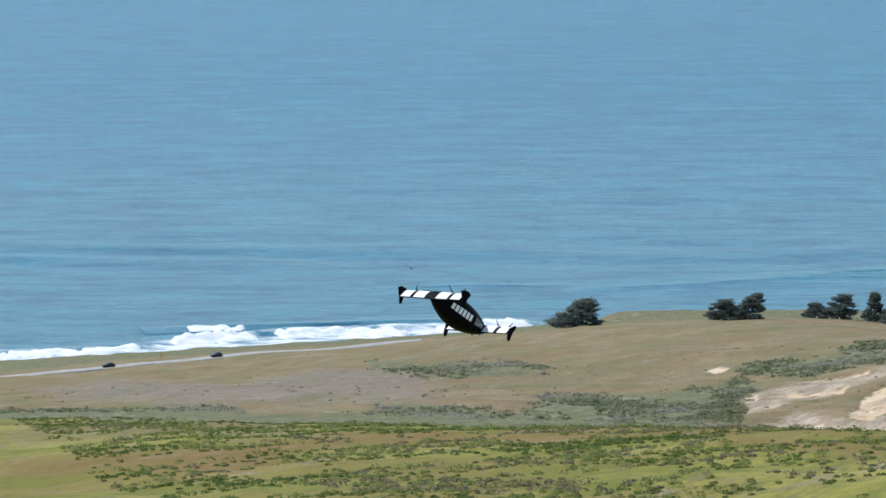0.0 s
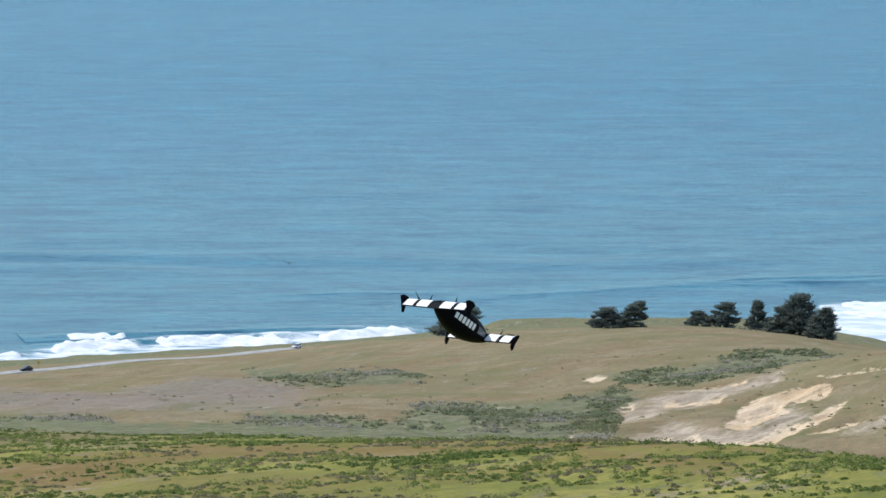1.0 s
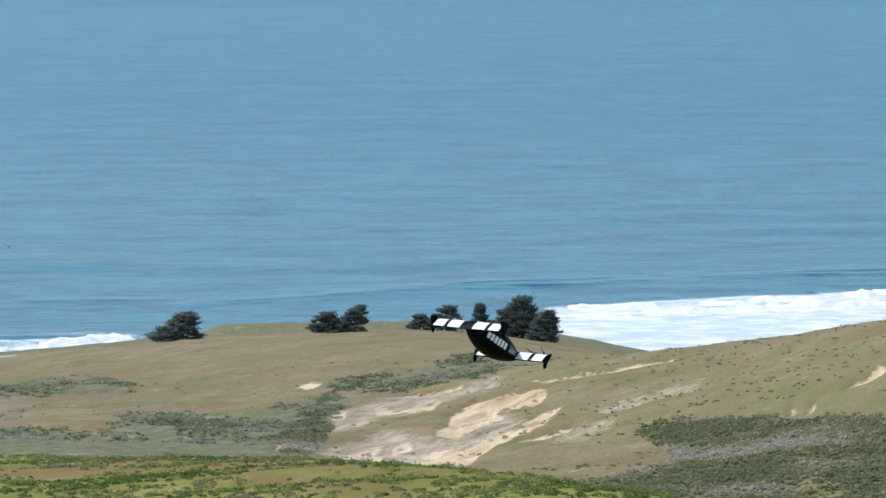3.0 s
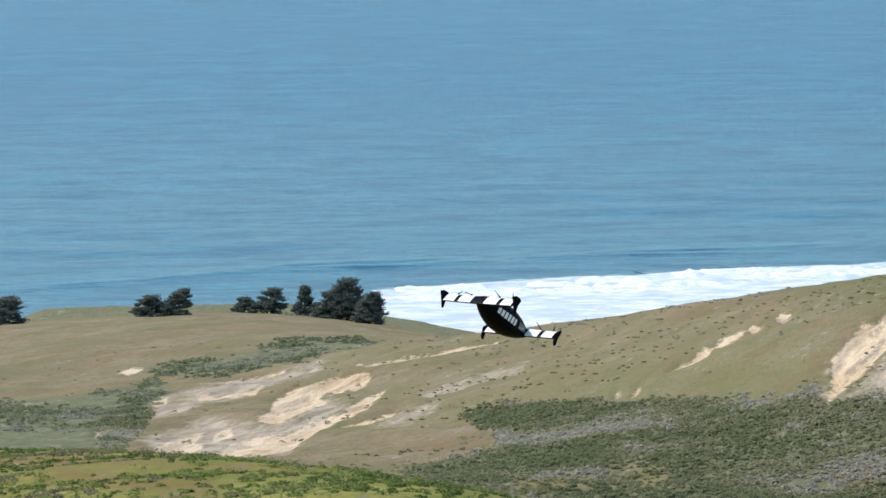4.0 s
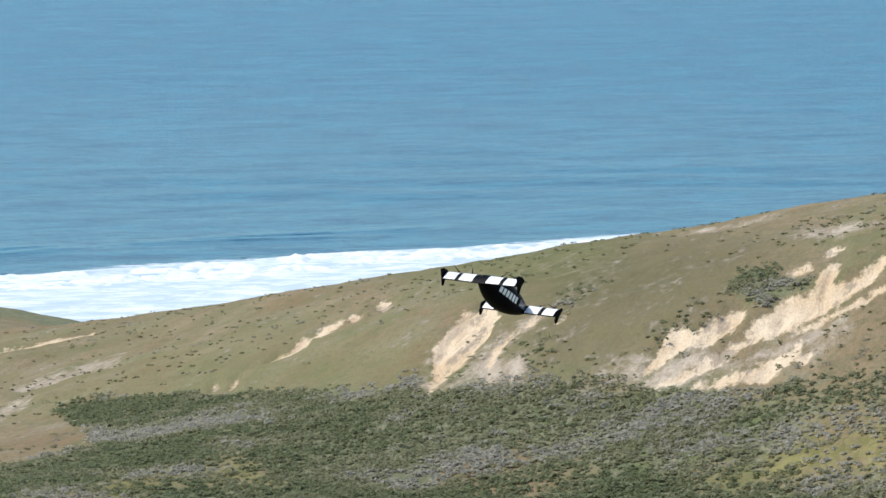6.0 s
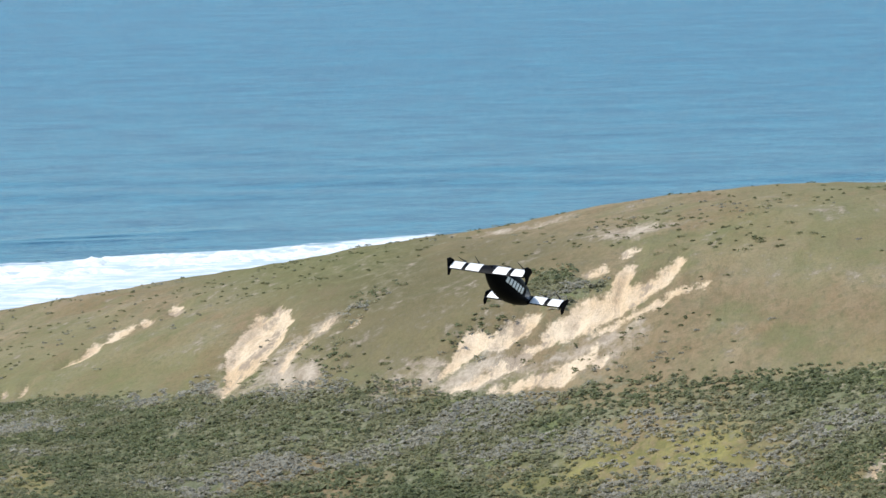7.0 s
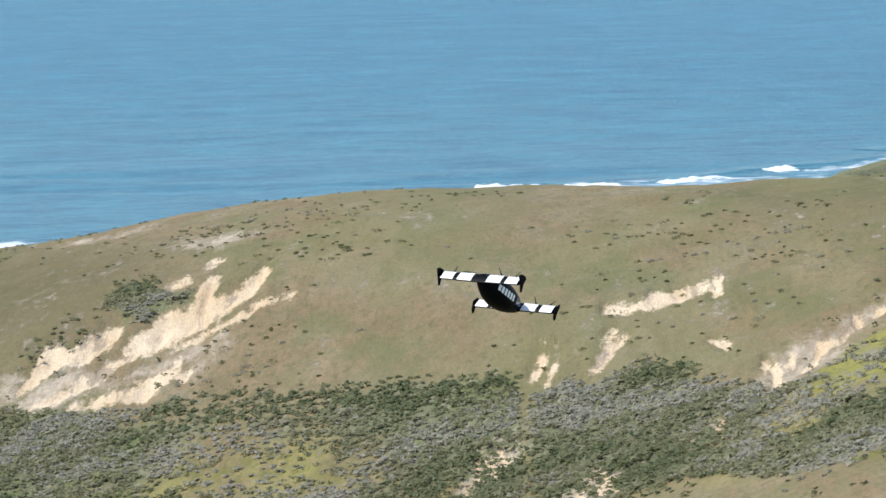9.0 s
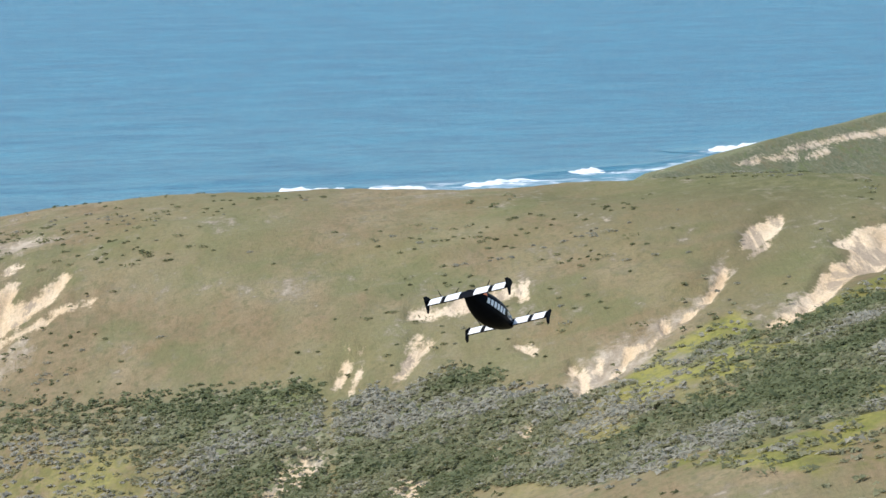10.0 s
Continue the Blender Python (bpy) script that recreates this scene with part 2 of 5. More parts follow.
def leaf_material(name, dark, light, third=None):
    """Leaves: each plant has its tint, each leaf its own shade, and light comes through."""
    m, t, b = material(name, 0.75)
    b.inputs["Specular IOR Level"].default_value = 0.2
    n = Nodes(t)
    tint = n.attr("tint")
    col = n.mix(n.ramp(tint, 0.0, 0.75), dark, light)
    if third:
        col = n.mix(n.ramp(tint, 0.8, 1.0), col, third)
    col = n.mix(n.ramp(n.island(), 0.0, 1.0, 0.0, 0.22), col, n.mix(0.5, col, (0.03, 0.035, 0.015)))
    n.put(b.inputs["Base Color"], col)
    tr = t.nodes.new("ShaderNodeBsdfTranslucent")
    n.put(tr.inputs["Color"], col)
    mx = t.nodes.new("ShaderNodeMixShader")
    mx.inputs["Fac"].default_value = 0.45
    t.links.new(b.outputs["BSDF"], mx.inputs[1])
    t.links.new(tr.outputs["BSDF"], mx.inputs[2])
    t.links.new(mx.outputs["Shader"], t.nodes["Material Output"].inputs["Surface"])
    return m


def plain_material(name, color, rough=0.6, scale=3.0, vary=0.15, metal=0.0, bump=0.0):
    m, t, b = material(name, rough, color, metal)
    n = Nodes(t)
    k = n.ramp(n.noise(scale, 5), 0.3, 0.7)
    n.put(b.inputs["Base Color"], n.mix(k, tuple(c * (1 - vary) for c in color), tuple(min(1, c * (1 + vary)) for c in color)))
    n.put(b.inputs["Roughness"], n.ramp(n.noise(scale * 3, 3), 0.3, 0.7, rough * 0.85, min(1, rough * 1.15)))
    if bump:
        n.put(b.inputs["Normal"], n.bump(n.noise(scale * 4, 4), bump, 0.02))
    return m


def foam_material():
    m, t, b = material("white_foam", 0.95)
    n = Nodes(t)
    lace = n.noise(0.3, 6, 0.7, (0.6, 1.0, 1.0, 0), 0.5)
    n.put(b.inputs["Base Color"], n.mix(n.ramp(lace, 0.3, 0.56), (0.6, 0.69, 0.73), (0.86, 0.88, 0.88)))
    n.put(b.inputs["Normal"], n.bump(n.noise(0.9, 5, 0.7), 0.5, 0.5))
    return m


M_GROUND, M_SEA = ground_material(), sea_material()
M_NEAR = leaf_material("low_shrub_leaves", (0.13, 0.18, 0.045), (0.25, 0.29, 0.08), (0.24, 0.22, 0.12))
M_SCRUB = leaf_material("coastal_scrub_leaves", (0.205, 0.225, 0.11), (0.325, 0.31, 0.175), (0.44, 0.41, 0.32))
M_CYPRESS = leaf_material("cypress_needles", (0.1, 0.125, 0.105), (0.2, 0.225, 0.185))
M_BARK = plain_material("weathered_bark", (0.12, 0.095, 0.07), 0.9, 6.0, 0.3, bump=0.6)
M_BLACK = plain_material("black_gloss_paint", (0.004, 0.0045, 0.006), 0.42, 4.0, 0.2)
M_BLACK.node_tree.nodes["Principled BSDF"].inputs["Specular IOR Level"].default_value = 0.035
M_WHITE = plain_material("white_wing_paint", (0.82, 0.82, 0.8), 0.35, 5.0, 0.04)
M_MARK = plain_material("white_marking", (0.8, 0.8, 0.78), 0.5, 5.0, 0.05)
M_GLASS = plain_material("tinted_canopy", (0.13, 0.14, 0.16), 0.08, 4.0, 0.1)
M_ORANGE = plain_material("orange_marking", (0.75, 0.2, 0.06), 0.5, 5.0, 0.1)
M_DARKMETAL = plain_material("dark_motor_metal", (0.03, 0.03, 0.033), 0.45, 8.0, 0.2, 0.6)
M_FOAM = foam_material()


# ---- builders ----
def part(name, bm, mat, parent=None, label="", smooth_faces=False):
    me = bpy.data.meshes.new(name)
    if smooth_faces:
        for f in bm.faces:
            f.smooth = True
    bm.normal_update()
    bm.to_mesh(me)
    bm.free()
    me.materials.append(mat)
    ob = new(name, me)
    ob.parent = parent
    return tagged(ob, label) if label else ob


def thing(name, label, category, m=None, group="", kind=""):
    ob = tagged(new(name), label, category, group, kind)
    if m is not None:
        ob.matrix_basis = m
    return ob


def loft(bm, rings, cap=True):
    """Skin over rings of the same number of points."""
    vs = [[bm.verts.new(p) for p in ring] for ring in rings]
    for a, b in zip(vs, vs[1:]):
        for i in range(len(a)):
            j = (i + 1) % len(a)
            bm.faces.new((a[i], a[j], b[j], b[i]))
    if cap:
        bm.faces.new(vs[0][::-1])
        bm.faces.new(vs[-1])
    bmesh.ops.recalc_face_normals(bm, faces=bm.faces)


def tube(bm, path, radii, sides=8):
    rings = []
    for k, p in enumerate(path):
        a, b = Vector(path[max(k - 1, 0)]), Vector(path[min(k + 1, len(path) - 1)])
        q = (b - a).to_track_quat("Z", "Y")
        rings.append([Vector(p) + q @ Vector((math.cos(i * 2 * math.pi / sides), math.sin(i * 2 * math.pi / sides), 0)) * radii[k] for i in range(sides)])
    loft(bm, rings)


def triangles(name, P, mat, tint=None):
    """One mesh of loose triangles, P of shape (n, 3, 3)."""
    n = len(P)
    me = bpy.data.meshes.new(name)
    me.vertices.add(n * 3)
    me.vertices.foreach_set("co", P.reshape(-1).astype(np.float32))
    me.loops.add(n * 3)
    me.loops.foreach_set("vertex_index", np.arange(n * 3, dtype=np.int32))
    me.polygons.add(n)
    me.polygons.foreach_set("loop_start", (np.arange(n) * 3).astype(np.int32))
    me.update(calc_edges=True)
    if tint is not None:
        paint(me, "tint", np.repeat(tint, 3))
    me.materials.append(mat)
    return new(name, me)


def leaves_at(C, size, rng, out, loose=0.4):
    """A pointed spray of leaves at each centre, that faces about the way out."""
    n = len(C)
    nm = out / (np.linalg.norm(out, axis=1)[:, None] + 1e-9) + rng.normal(0, loose, (n, 3))
    nm /= np.linalg.norm(nm, axis=1)[:, None] + 1e-9
    a = np.cross(nm, rng.normal(size=(n, 3)))
    a /= np.linalg.norm(a, axis=1)[:, None] + 1e-9
    b = np.cross(nm, a)
    s = (size * rng.uniform(0.6, 1.4, n))[:, None]
    return np.stack([C - b * s * 0.6 - a * s * 0.5, C + b * s * 0.6 - a * s * 0.5, C + a * s * 0.9], 1)


def shrub_field(name, x, y, width, height, per, leaf, mat, rng, label, category, sunk=0.0, up=0.35):
    """Countless shrubs as one sheet of leaves that follows their domes."""
    n = len(x)
    z = ground_z(x, y) - sunk
    th, u = rng.uniform(0, 2 * np.pi, (n, per)), rng.uniform(0.0, 1.0, (n, per))
    lump = 1 + 0.3 * np.sin(th * 3 + rng.uniform(0, 6.28, (n, 1))) + rng.normal(0, 0.12, (n, per))
    rr = np.sqrt(u) * lump
    ox, oy = np.cos(th) * rr * width[:, None] * 0.5, np.sin(th) * rr * width[:, None] * 0.5
    oz = height[:, None] * np.sqrt(np.clip(1 - u * 0.95, 0, 1)) * rng.uniform(0.6, 1.08, (n, per))
    C = np.stack([x[:, None] + ox, y[:, None] + oy, z[:, None] + oz], -1).reshape(-1, 3)
    out = np.stack([ox / width[:, None] * 2, oy / width[:, None] * 2, up + oz / height[:, None]], -1).reshape(-1, 3)
    tint = np.clip(0.45 + 3.4 * (fbm(x, y, 16.0, 4, 19) - 0.5) + rng.normal(0, 0.2, n), 0, 1)
    P = leaves_at(C, np.repeat(leaf, per) if np.ndim(leaf) else np.full(len(C), leaf), rng, out)
    return tagged(triangles(name, P, mat, np.repeat(tint, per)), label, category, kind="stuff")


M_ROAD = plain_material("worn_asphalt_road", (0.34, 0.33, 0.3), 0.85, 0.4, 0.15)
M_CARBLACK = plain_material("dark_car_paint", (0.02, 0.022, 0.025), 0.3, 2.0, 0.2)
M_CARWHITE = plain_material("white_car_paint", (0.8, 0.8, 0.8), 0.3, 2.0, 0.05)
M_TYRE = plain_material("tyre_rubber", (0.02, 0.02, 0.02), 0.9, 6.0, 0.2)
M_LIGHT = plain_material("headlight_glass", (0.8, 0.8, 0.78), 0.15, 6.0, 0.05)
M_FEATHER = plain_material("dark_feathers", (0.035, 0.033, 0.03), 0.8, 8.0, 0.3)
M_SLOPE = leaf_material("slope_shrub_leaves", (0.17, 0.175, 0.08), (0.26, 0.25, 0.125), (0.34, 0.32, 0.24))
# leaves of the far scrub, with distance haze mixed into their colours
M_HAZED_SCRUB = leaf_material("hazed_scrub_leaves", (0.2, 0.225, 0.12), (0.3, 0.3, 0.185), (0.36, 0.34, 0.27))
M_SIGN = plain_material("yellow_sign_paint", (0.7, 0.42, 0.08), 0.5, 6.0, 0.1)
M_POST = plain_material("grey_weathered_wood", (0.2, 0.18, 0.15), 0.9, 5.0, 0.25)


# ---- ground ----
def bearing(x, y):
    return np.degrees(np.arctan2(x - FAN_X, y - FAN_Y)), np.hypot(x - FAN_X, y - FAN_Y)


def relief(x, y):
    """Fine relief of the land: hummocks and rills."""
    r = np.hypot(x - FAN_X, y - FAN_Y)
    a = np.clip(r / 500.0, 0.5, 2.0)
    return (fbm(x, y, 60.0, 4, 11) - 0.5) * 2.6 * a * np.clip(land_height(x, y) / 40.0, 0.15, 1) + (fbm(x, y, 9.0, 3, 5) - 0.5) * 1.0


def ground_z(x, y):
    return land_height(x, y) + relief(x, y)


def build_ground():
    az = np.concatenate([np.arange(-180, -16, 6.0), np.arange(-16, -8, 0.5), np.arange(-8, 33.5, 0.05), np.arange(33.5, 44, 0.5), np.arange(44, 179, 6.0), [180.0]])
    rr = np.concatenate([[0.01, 20.0, 50.0, 90.0], np.geomspace(120, 479, 150), np.geomspace(480, 1119, 320), np.geomspace(1120, 2900, 190), [3600.0, 4500.0, 6000.0]])
    A, R = np.meshgrid(np.radians(az), rr)
    x, y = FAN_X + np.sin(A) * R, FAN_Y + np.cos(A) * R
    z = ground_z(x, y)
    turn = np.abs((np.degrees(A) - 14 + 180) % 360 - 180)
    back = smooth(32, 80, turn) * smooth(60, 200, R)
    z = z * (1 - back) + (130 + 20 * fbm(x, y, 300.0, 3, 4)) * back
    z[:, -1] = z[:, 0]                          # the sheet closes on itself behind the eye
    covers = ground_covers(x, y, z)
    # the bare scars are scooped out and cut by rills
    ca, sa = math.cos(radians(FALL)), math.sin(radians(FALL))
    rills = np.abs(fbm(x * ca - y * sa, (x * sa + y * ca) * 0.14, 6.0, 4, 61) - 0.5) * 2
    scar = np.maximum(covers["sand"], covers["scree"] * 0.6) * smooth(1150, 900, R)
    z = z - scar * (1.6 - 2.4 * rills)
    me = grid_mesh("ground", np.stack([x, y, z], -1))
    for key, val in covers.items():
        paint(me, key, val)
    me.materials.append(M_GROUND)
    return tagged(new("ground", me), "dry grass coastal dunes with green scrub and bare sand", "ground", kind="structure")


COVERS = {}


def cover(name, outline):
    """A patch of ground cover, by its outline in the plan."""
    COVERS.setdefault(name, []).append(outline)


def fan(x, y):
    """Bearing and distance on one scale: the slopes' outlines run about as far in each."""
    return np.arctan2(x - FAN_X, y - FAN_Y), 0.17 * np.log(np.maximum(np.hypot(x - FAN_X, y - FAN_Y), 1.0))


def inside(x, y, outline, soft):
    """0.5 on the outline, towards 1 inside and 0 outside over the bearing soft, in radians."""
    P = np.stack(fan(*np.array(outline, float).T), -1)
    u, v = fan(x, y)
    out = np.zeros(np.shape(x))
    lo, hi = P.min(0) - soft, P.max(0) + soft
    pick = (u > lo[0]) & (u < hi[0]) & (v > lo[1]) & (v < hi[1])
    px, py = u[pick], v[pick]
    if not len(px):
        return out
    best, odd = np.full(len(px), 1e9), np.zeros(len(px), bool)
    for (ax, ay), (bx, by) in zip(P, np.roll(P, -1, 0)):
        dx, dy = bx - ax, by - ay
        t = np.clip(((px - ax) * dx + (py - ay) * dy) / (dx * dx + dy * dy + 1e-12), 0, 1)
        best = np.minimum(best, np.hypot(px - ax - t * dx, py - ay - t * dy))
        odd ^= ((ay > py) != (by > py)) & (px < dx * (py - ay) / (by - ay if by != ay else 1e-12) + ax)
    out[pick] = np.clip(0.5 + np.where(odd, best, -best) / soft, 0, 1)
    return out


def covered(name, x, y, soft):
    v = np.zeros(np.shape(x))
    for outline in COVERS.get(name, ()):
        v = np.maximum(v, inside(x, y, outline, soft))
    return v


cover("sand", [(81.5, 792.7), (85.4, 811.6), (90.5, 850.9), (94.8, 867.0), (97.1, 874.2), (100.7, 877.8), (104.2, 882.3), (108.9, 891.3), (112.2, 893.0), (114.7, 888.1), (113.2, 873.2), (110.3, 861.5), (107.7, 857.3), (106.5, 859.8), (104.8, 854.4), (103.4, 864.1), (101.3, 860.9), (99.6, 850.3), (99.4, 835.7), (94.1, 804.3), (91.7, 801.9), (89.0, 791.4), (86.4, 787.1), (82.8, 783.2)])
cover("sand", [(64.6, 695.7), (70.0, 726.1), (75.9, 753.7), (78.1, 755.6), (81.3, 757.0), (84.0, 757.4), (87.3, 764.9), (90.2, 771.8), (93.5, 783.0), (96.0, 786.3), (97.9, 788.8), (101.1, 802.0), (105.7, 827.0), (109.3, 838.1), (112.2, 842.6), (107.6, 819.2), (103.4, 793.6), (100.2, 785.4), (96.7, 773.8), (93.5, 768.1), (90.1, 761.9), (86.3, 745.2), (84.0, 737.0), (79.2, 704.5), (77.6, 698.0), (69.0, 697.4)])
cover("sand", [(55.2, 695.2), (58.2, 726.2), (60.7, 741.7), (64.0, 759.9), (67.4, 770.9), (71.1, 784.6), (69.0, 770.9), (65.8, 748.7), (66.5, 738.5), (63.3, 709.0), (59.8, 700.4), (57.7, 696.9)])
cover("sand", [(69.1, 751.9), (71.3, 767.4), (73.1, 775.8), (75.1, 780.6), (74.7, 769.8), (71.7, 759.2)])
cover("sand", [(49.7, 777.7), (52.5, 794.5), (55.0, 801.3), (57.1, 808.9), (57.0, 802.4), (54.3, 787.9), (50.8, 771.9), (48.5, 753.2)])
cover("sand", [(65.3, 863.4), (68.7, 875.4), (69.8, 875.2), (69.0, 865.9), (66.4, 858.9)])
cover("sand", [(75.4, 870.1), (78.9, 884.4), (80.0, 875.8), (84.3, 876.1), (88.7, 885.3), (91.8, 892.5), (88.5, 875.8), (82.8, 872.8), (77.5, 866.9)])
cover("sand", [(86.4, 930.8), (96.3, 940.8), (100.7, 933.1), (95.2, 929.8), (85.2, 901.5)])
cover("sand", [(94.4, 762.7), (98.0, 766.1), (101.4, 768.0), (106.1, 780.2), (108.0, 778.4), (104.1, 764.8), (100.3, 763.6), (96.6, 763.2)])
cover("sand", [(115.8, 918.4), (121.5, 913.2), (127.4, 919.4), (132.6, 919.8), (138.7, 926.9), (144.0, 927.5), (149.9, 933.5), (148.1, 922.3), (142.8, 919.6), (137.6, 918.9), (131.4, 911.4), (123.2, 906.1), (116.9, 906.3)])
cover("sand", [(66.8, 1002.4), (70.7, 1009.9), (72.6, 1006.9), (68.4, 994.7)])
cover("sand", [(151.6, 737.9), (154.0, 742.2), (156.1, 742.4), (158.8, 749.6), (161.1, 754.6), (162.5, 754.5), (161.4, 747.6), (158.7, 740.2), (156.3, 738.3), (154.0, 737.9)])
cover("sand", [(162.8, 752.3), (165.3, 759.9), (167.7, 763.5), (169.1, 762.9), (171.1, 765.0), (168.8, 756.6), (166.1, 753.5), (163.0, 748.8)])
cover("sand", [(171.8, 764.1), (174.3, 771.0), (174.4, 764.5), (173.1, 759.6), (171.3, 758.8)])
cover("sand", [(178.8, 772.0), (180.8, 776.0), (182.2, 775.5), (180.8, 768.5), (177.9, 761.5), (178.3, 768.6)])
cover("sand", [(140.9, 717.7), (143.6, 726.9), (144.7, 728.8), (142.2, 719.1)])
cover("sand", [(138.8, 723.6), (140.4, 729.3), (139.9, 723.1)])
cover("sand", [(160.5, 653.4), (163.0, 661.9), (165.3, 670.9), (167.6, 679.2), (170.4, 690.2), (172.6, 694.4), (174.7, 698.9), (177.4, 704.7), (180.0, 710.5), (183.0, 720.6), (183.0, 714.6), (182.2, 707.7), (185.4, 718.8), (187.1, 721.0), (185.4, 710.3), (187.1, 713.1), (184.9, 705.7), (184.4, 700.7), (180.6, 691.6), (178.0, 683.3), (175.8, 678.2), (172.4, 672.1), (169.7, 667.2), (167.6, 664.0), (165.4, 660.8), (163.6, 656.9), (161.8, 654.5)])
cover("sand", [(171.3, 658.8), (174.8, 668.9), (178.1, 674.6), (181.0, 678.3), (181.7, 677.5), (178.7, 673.1), (175.1, 666.5), (171.7, 656.8)])
cover("sand", [(183.0, 679.7), (185.7, 683.4), (188.3, 687.0), (186.4, 681.0), (183.7, 677.7)])
cover("sand", [(186.2, 672.1), (188.0, 674.5), (189.8, 677.7), (187.7, 672.8)])
cover("sand", [(185.8, 620.4), (188.5, 625.1), (191.5, 630.6), (193.9, 635.7), (195.7, 637.2), (197.0, 635.6), (197.5, 631.3), (200.0, 633.5), (202.3, 636.4), (204.7, 636.9), (206.9, 635.8), (204.6, 630.3), (201.9, 626.8), (199.9, 626.0), (197.6, 623.1), (196.1, 623.9), (195.2, 626.6), (192.9, 625.1), (190.8, 622.4), (188.1, 620.7)])
cover("sand", [(184.5, 611.6), (188.3, 612.8), (192.5, 615.1), (195.8, 617.4), (199.0, 619.1), (202.0, 620.1), (203.3, 624.3), (205.4, 626.4), (208.2, 628.3), (211.1, 632.8), (213.5, 634.4), (215.4, 633.5), (217.7, 634.8), (220.0, 640.1), (221.7, 643.2), (224.4, 646.1), (225.5, 644.0), (222.9, 639.3), (220.9, 634.9), (222.8, 633.7), (225.7, 635.4), (228.5, 638.0), (231.7, 641.8), (231.4, 638.3), (228.0, 632.8), (224.4, 627.7), (222.3, 625.7), (220.2, 623.7), (216.5, 620.7), (212.0, 618.3), (209.0, 617.1), (205.6, 617.6), (202.8, 617.3), (199.6, 615.5), (196.3, 613.4), (192.1, 610.9), (188.0, 608.9)])
cover("sand", [(208.0, 614.3), (211.5, 616.7), (214.4, 617.3), (217.4, 618.3), (220.7, 620.1), (223.3, 622.3), (225.4, 621.9), (225.7, 620.1), (223.3, 618.4), (221.0, 618.2), (217.4, 615.8), (214.4, 614.9), (211.6, 614.5)])
cover("sand", [(226.4, 620.4), (228.0, 621.5), (228.7, 620.3), (227.2, 618.1)])
cover("sand", [(188.1, 603.8), (190.9, 604.3), (194.1, 603.9), (196.9, 604.4), (200.4, 604.6), (204.2, 605.6), (206.9, 608.4), (204.9, 603.9), (202.6, 600.8), (199.3, 597.3), (197.0, 594.3), (194.3, 596.3), (191.0, 599.4)])
cover("sand", [(217.7, 649.0), (219.7, 650.2), (222.1, 650.5), (221.3, 645.8), (219.0, 644.0), (217.8, 645.9)])
cover("sand", [(226.6, 655.4), (229.0, 658.0), (230.5, 656.8), (227.7, 654.2), (225.7, 651.7)])
cover("sand", [(203.2, 599.9), (205.6, 600.8), (203.7, 597.8)])
cover("sand", [(249.4, 557.8), (251.2, 560.7), (252.4, 560.1), (252.5, 557.5), (253.6, 556.3), (255.5, 556.9), (258.1, 560.5), (259.4, 560.4), (258.3, 555.7), (260.7, 560.2), (261.8, 559.4), (262.6, 558.3), (262.3, 555.2), (264.2, 556.0), (262.1, 552.0), (259.4, 550.1), (258.2, 550.9), (255.8, 550.5), (253.7, 551.3), (251.2, 553.0)])
cover("sand", [(262.4, 551.2), (265.3, 556.5), (265.3, 554.3), (263.2, 549.8), (260.7, 544.2), (259.8, 544.9)])
cover("sand", [(233.0, 526.7), (234.9, 529.8), (237.3, 532.6), (240.0, 537.3), (242.3, 540.1), (243.5, 540.1), (244.4, 538.8), (242.9, 536.9), (241.5, 536.0), (239.4, 532.6), (237.1, 529.2), (234.8, 526.8), (233.6, 526.2)])
cover("sand", [(241.8, 541.6), (244.1, 544.5), (245.8, 545.3), (243.6, 541.7)])
cover("sand", [(229.2, 535.9), (231.3, 540.1), (232.4, 540.7), (234.5, 545.3), (235.4, 545.5), (234.2, 541.8), (232.1, 538.3), (229.9, 535.2)])
cover("sand", [(228.9, 530.4), (231.8, 535.4), (234.8, 540.0), (232.7, 535.8), (229.9, 531.2)])
cover("sand", [(236.7, 545.8), (238.2, 547.1), (237.3, 545.3)])
cover("sand", [(236.9, 550.0), (237.6, 549.9), (236.4, 547.6)])
cover("sand", [(248.0, 522.6), (248.9, 521.9), (248.0, 517.7), (247.6, 515.4), (245.9, 512.7), (246.8, 516.9)])
cover("sand", [(208.9, 505.9), (210.4, 509.0), (211.2, 508.8), (210.7, 506.3), (210.8, 504.8), (212.2, 507.8), (213.6, 509.2), (212.3, 505.2), (212.1, 502.7), (210.2, 499.9), (209.4, 500.6), (207.5, 497.5), (206.2, 495.4), (209.0, 502.3), (208.7, 503.7)])
cover("sand", [(205.2, 501.4), (206.0, 501.3), (207.5, 501.8), (206.8, 499.7), (204.8, 497.4), (203.8, 497.1)])
cover("sand", [(201.4, 489.2), (202.5, 490.3), (201.8, 486.8), (201.2, 485.6)])
cover("sand", [(208.3, 470.9), (210.4, 474.8), (211.2, 474.2), (211.2, 471.1), (210.5, 467.5), (207.6, 460.6), (205.6, 457.8), (205.2, 459.7), (204.3, 459.9), (205.9, 465.0)])
cover("sand", [(202.3, 463.0), (205.5, 469.3), (206.8, 470.7), (207.6, 470.8), (205.5, 467.1), (202.9, 462.5)])
cover("sand", [(210.2, 462.5), (212.5, 466.6), (213.8, 466.4), (215.0, 466.1), (216.6, 466.6), (214.6, 463.2), (213.8, 464.4), (211.8, 463.6)])
cover("sand", [(217.6, 467.9), (219.3, 469.9), (220.2, 469.5), (217.6, 464.7), (215.9, 463.2)])
cover("sand", [(221.2, 466.7), (224.4, 472.5), (227.8, 477.3), (223.9, 469.3), (221.4, 465.6)])
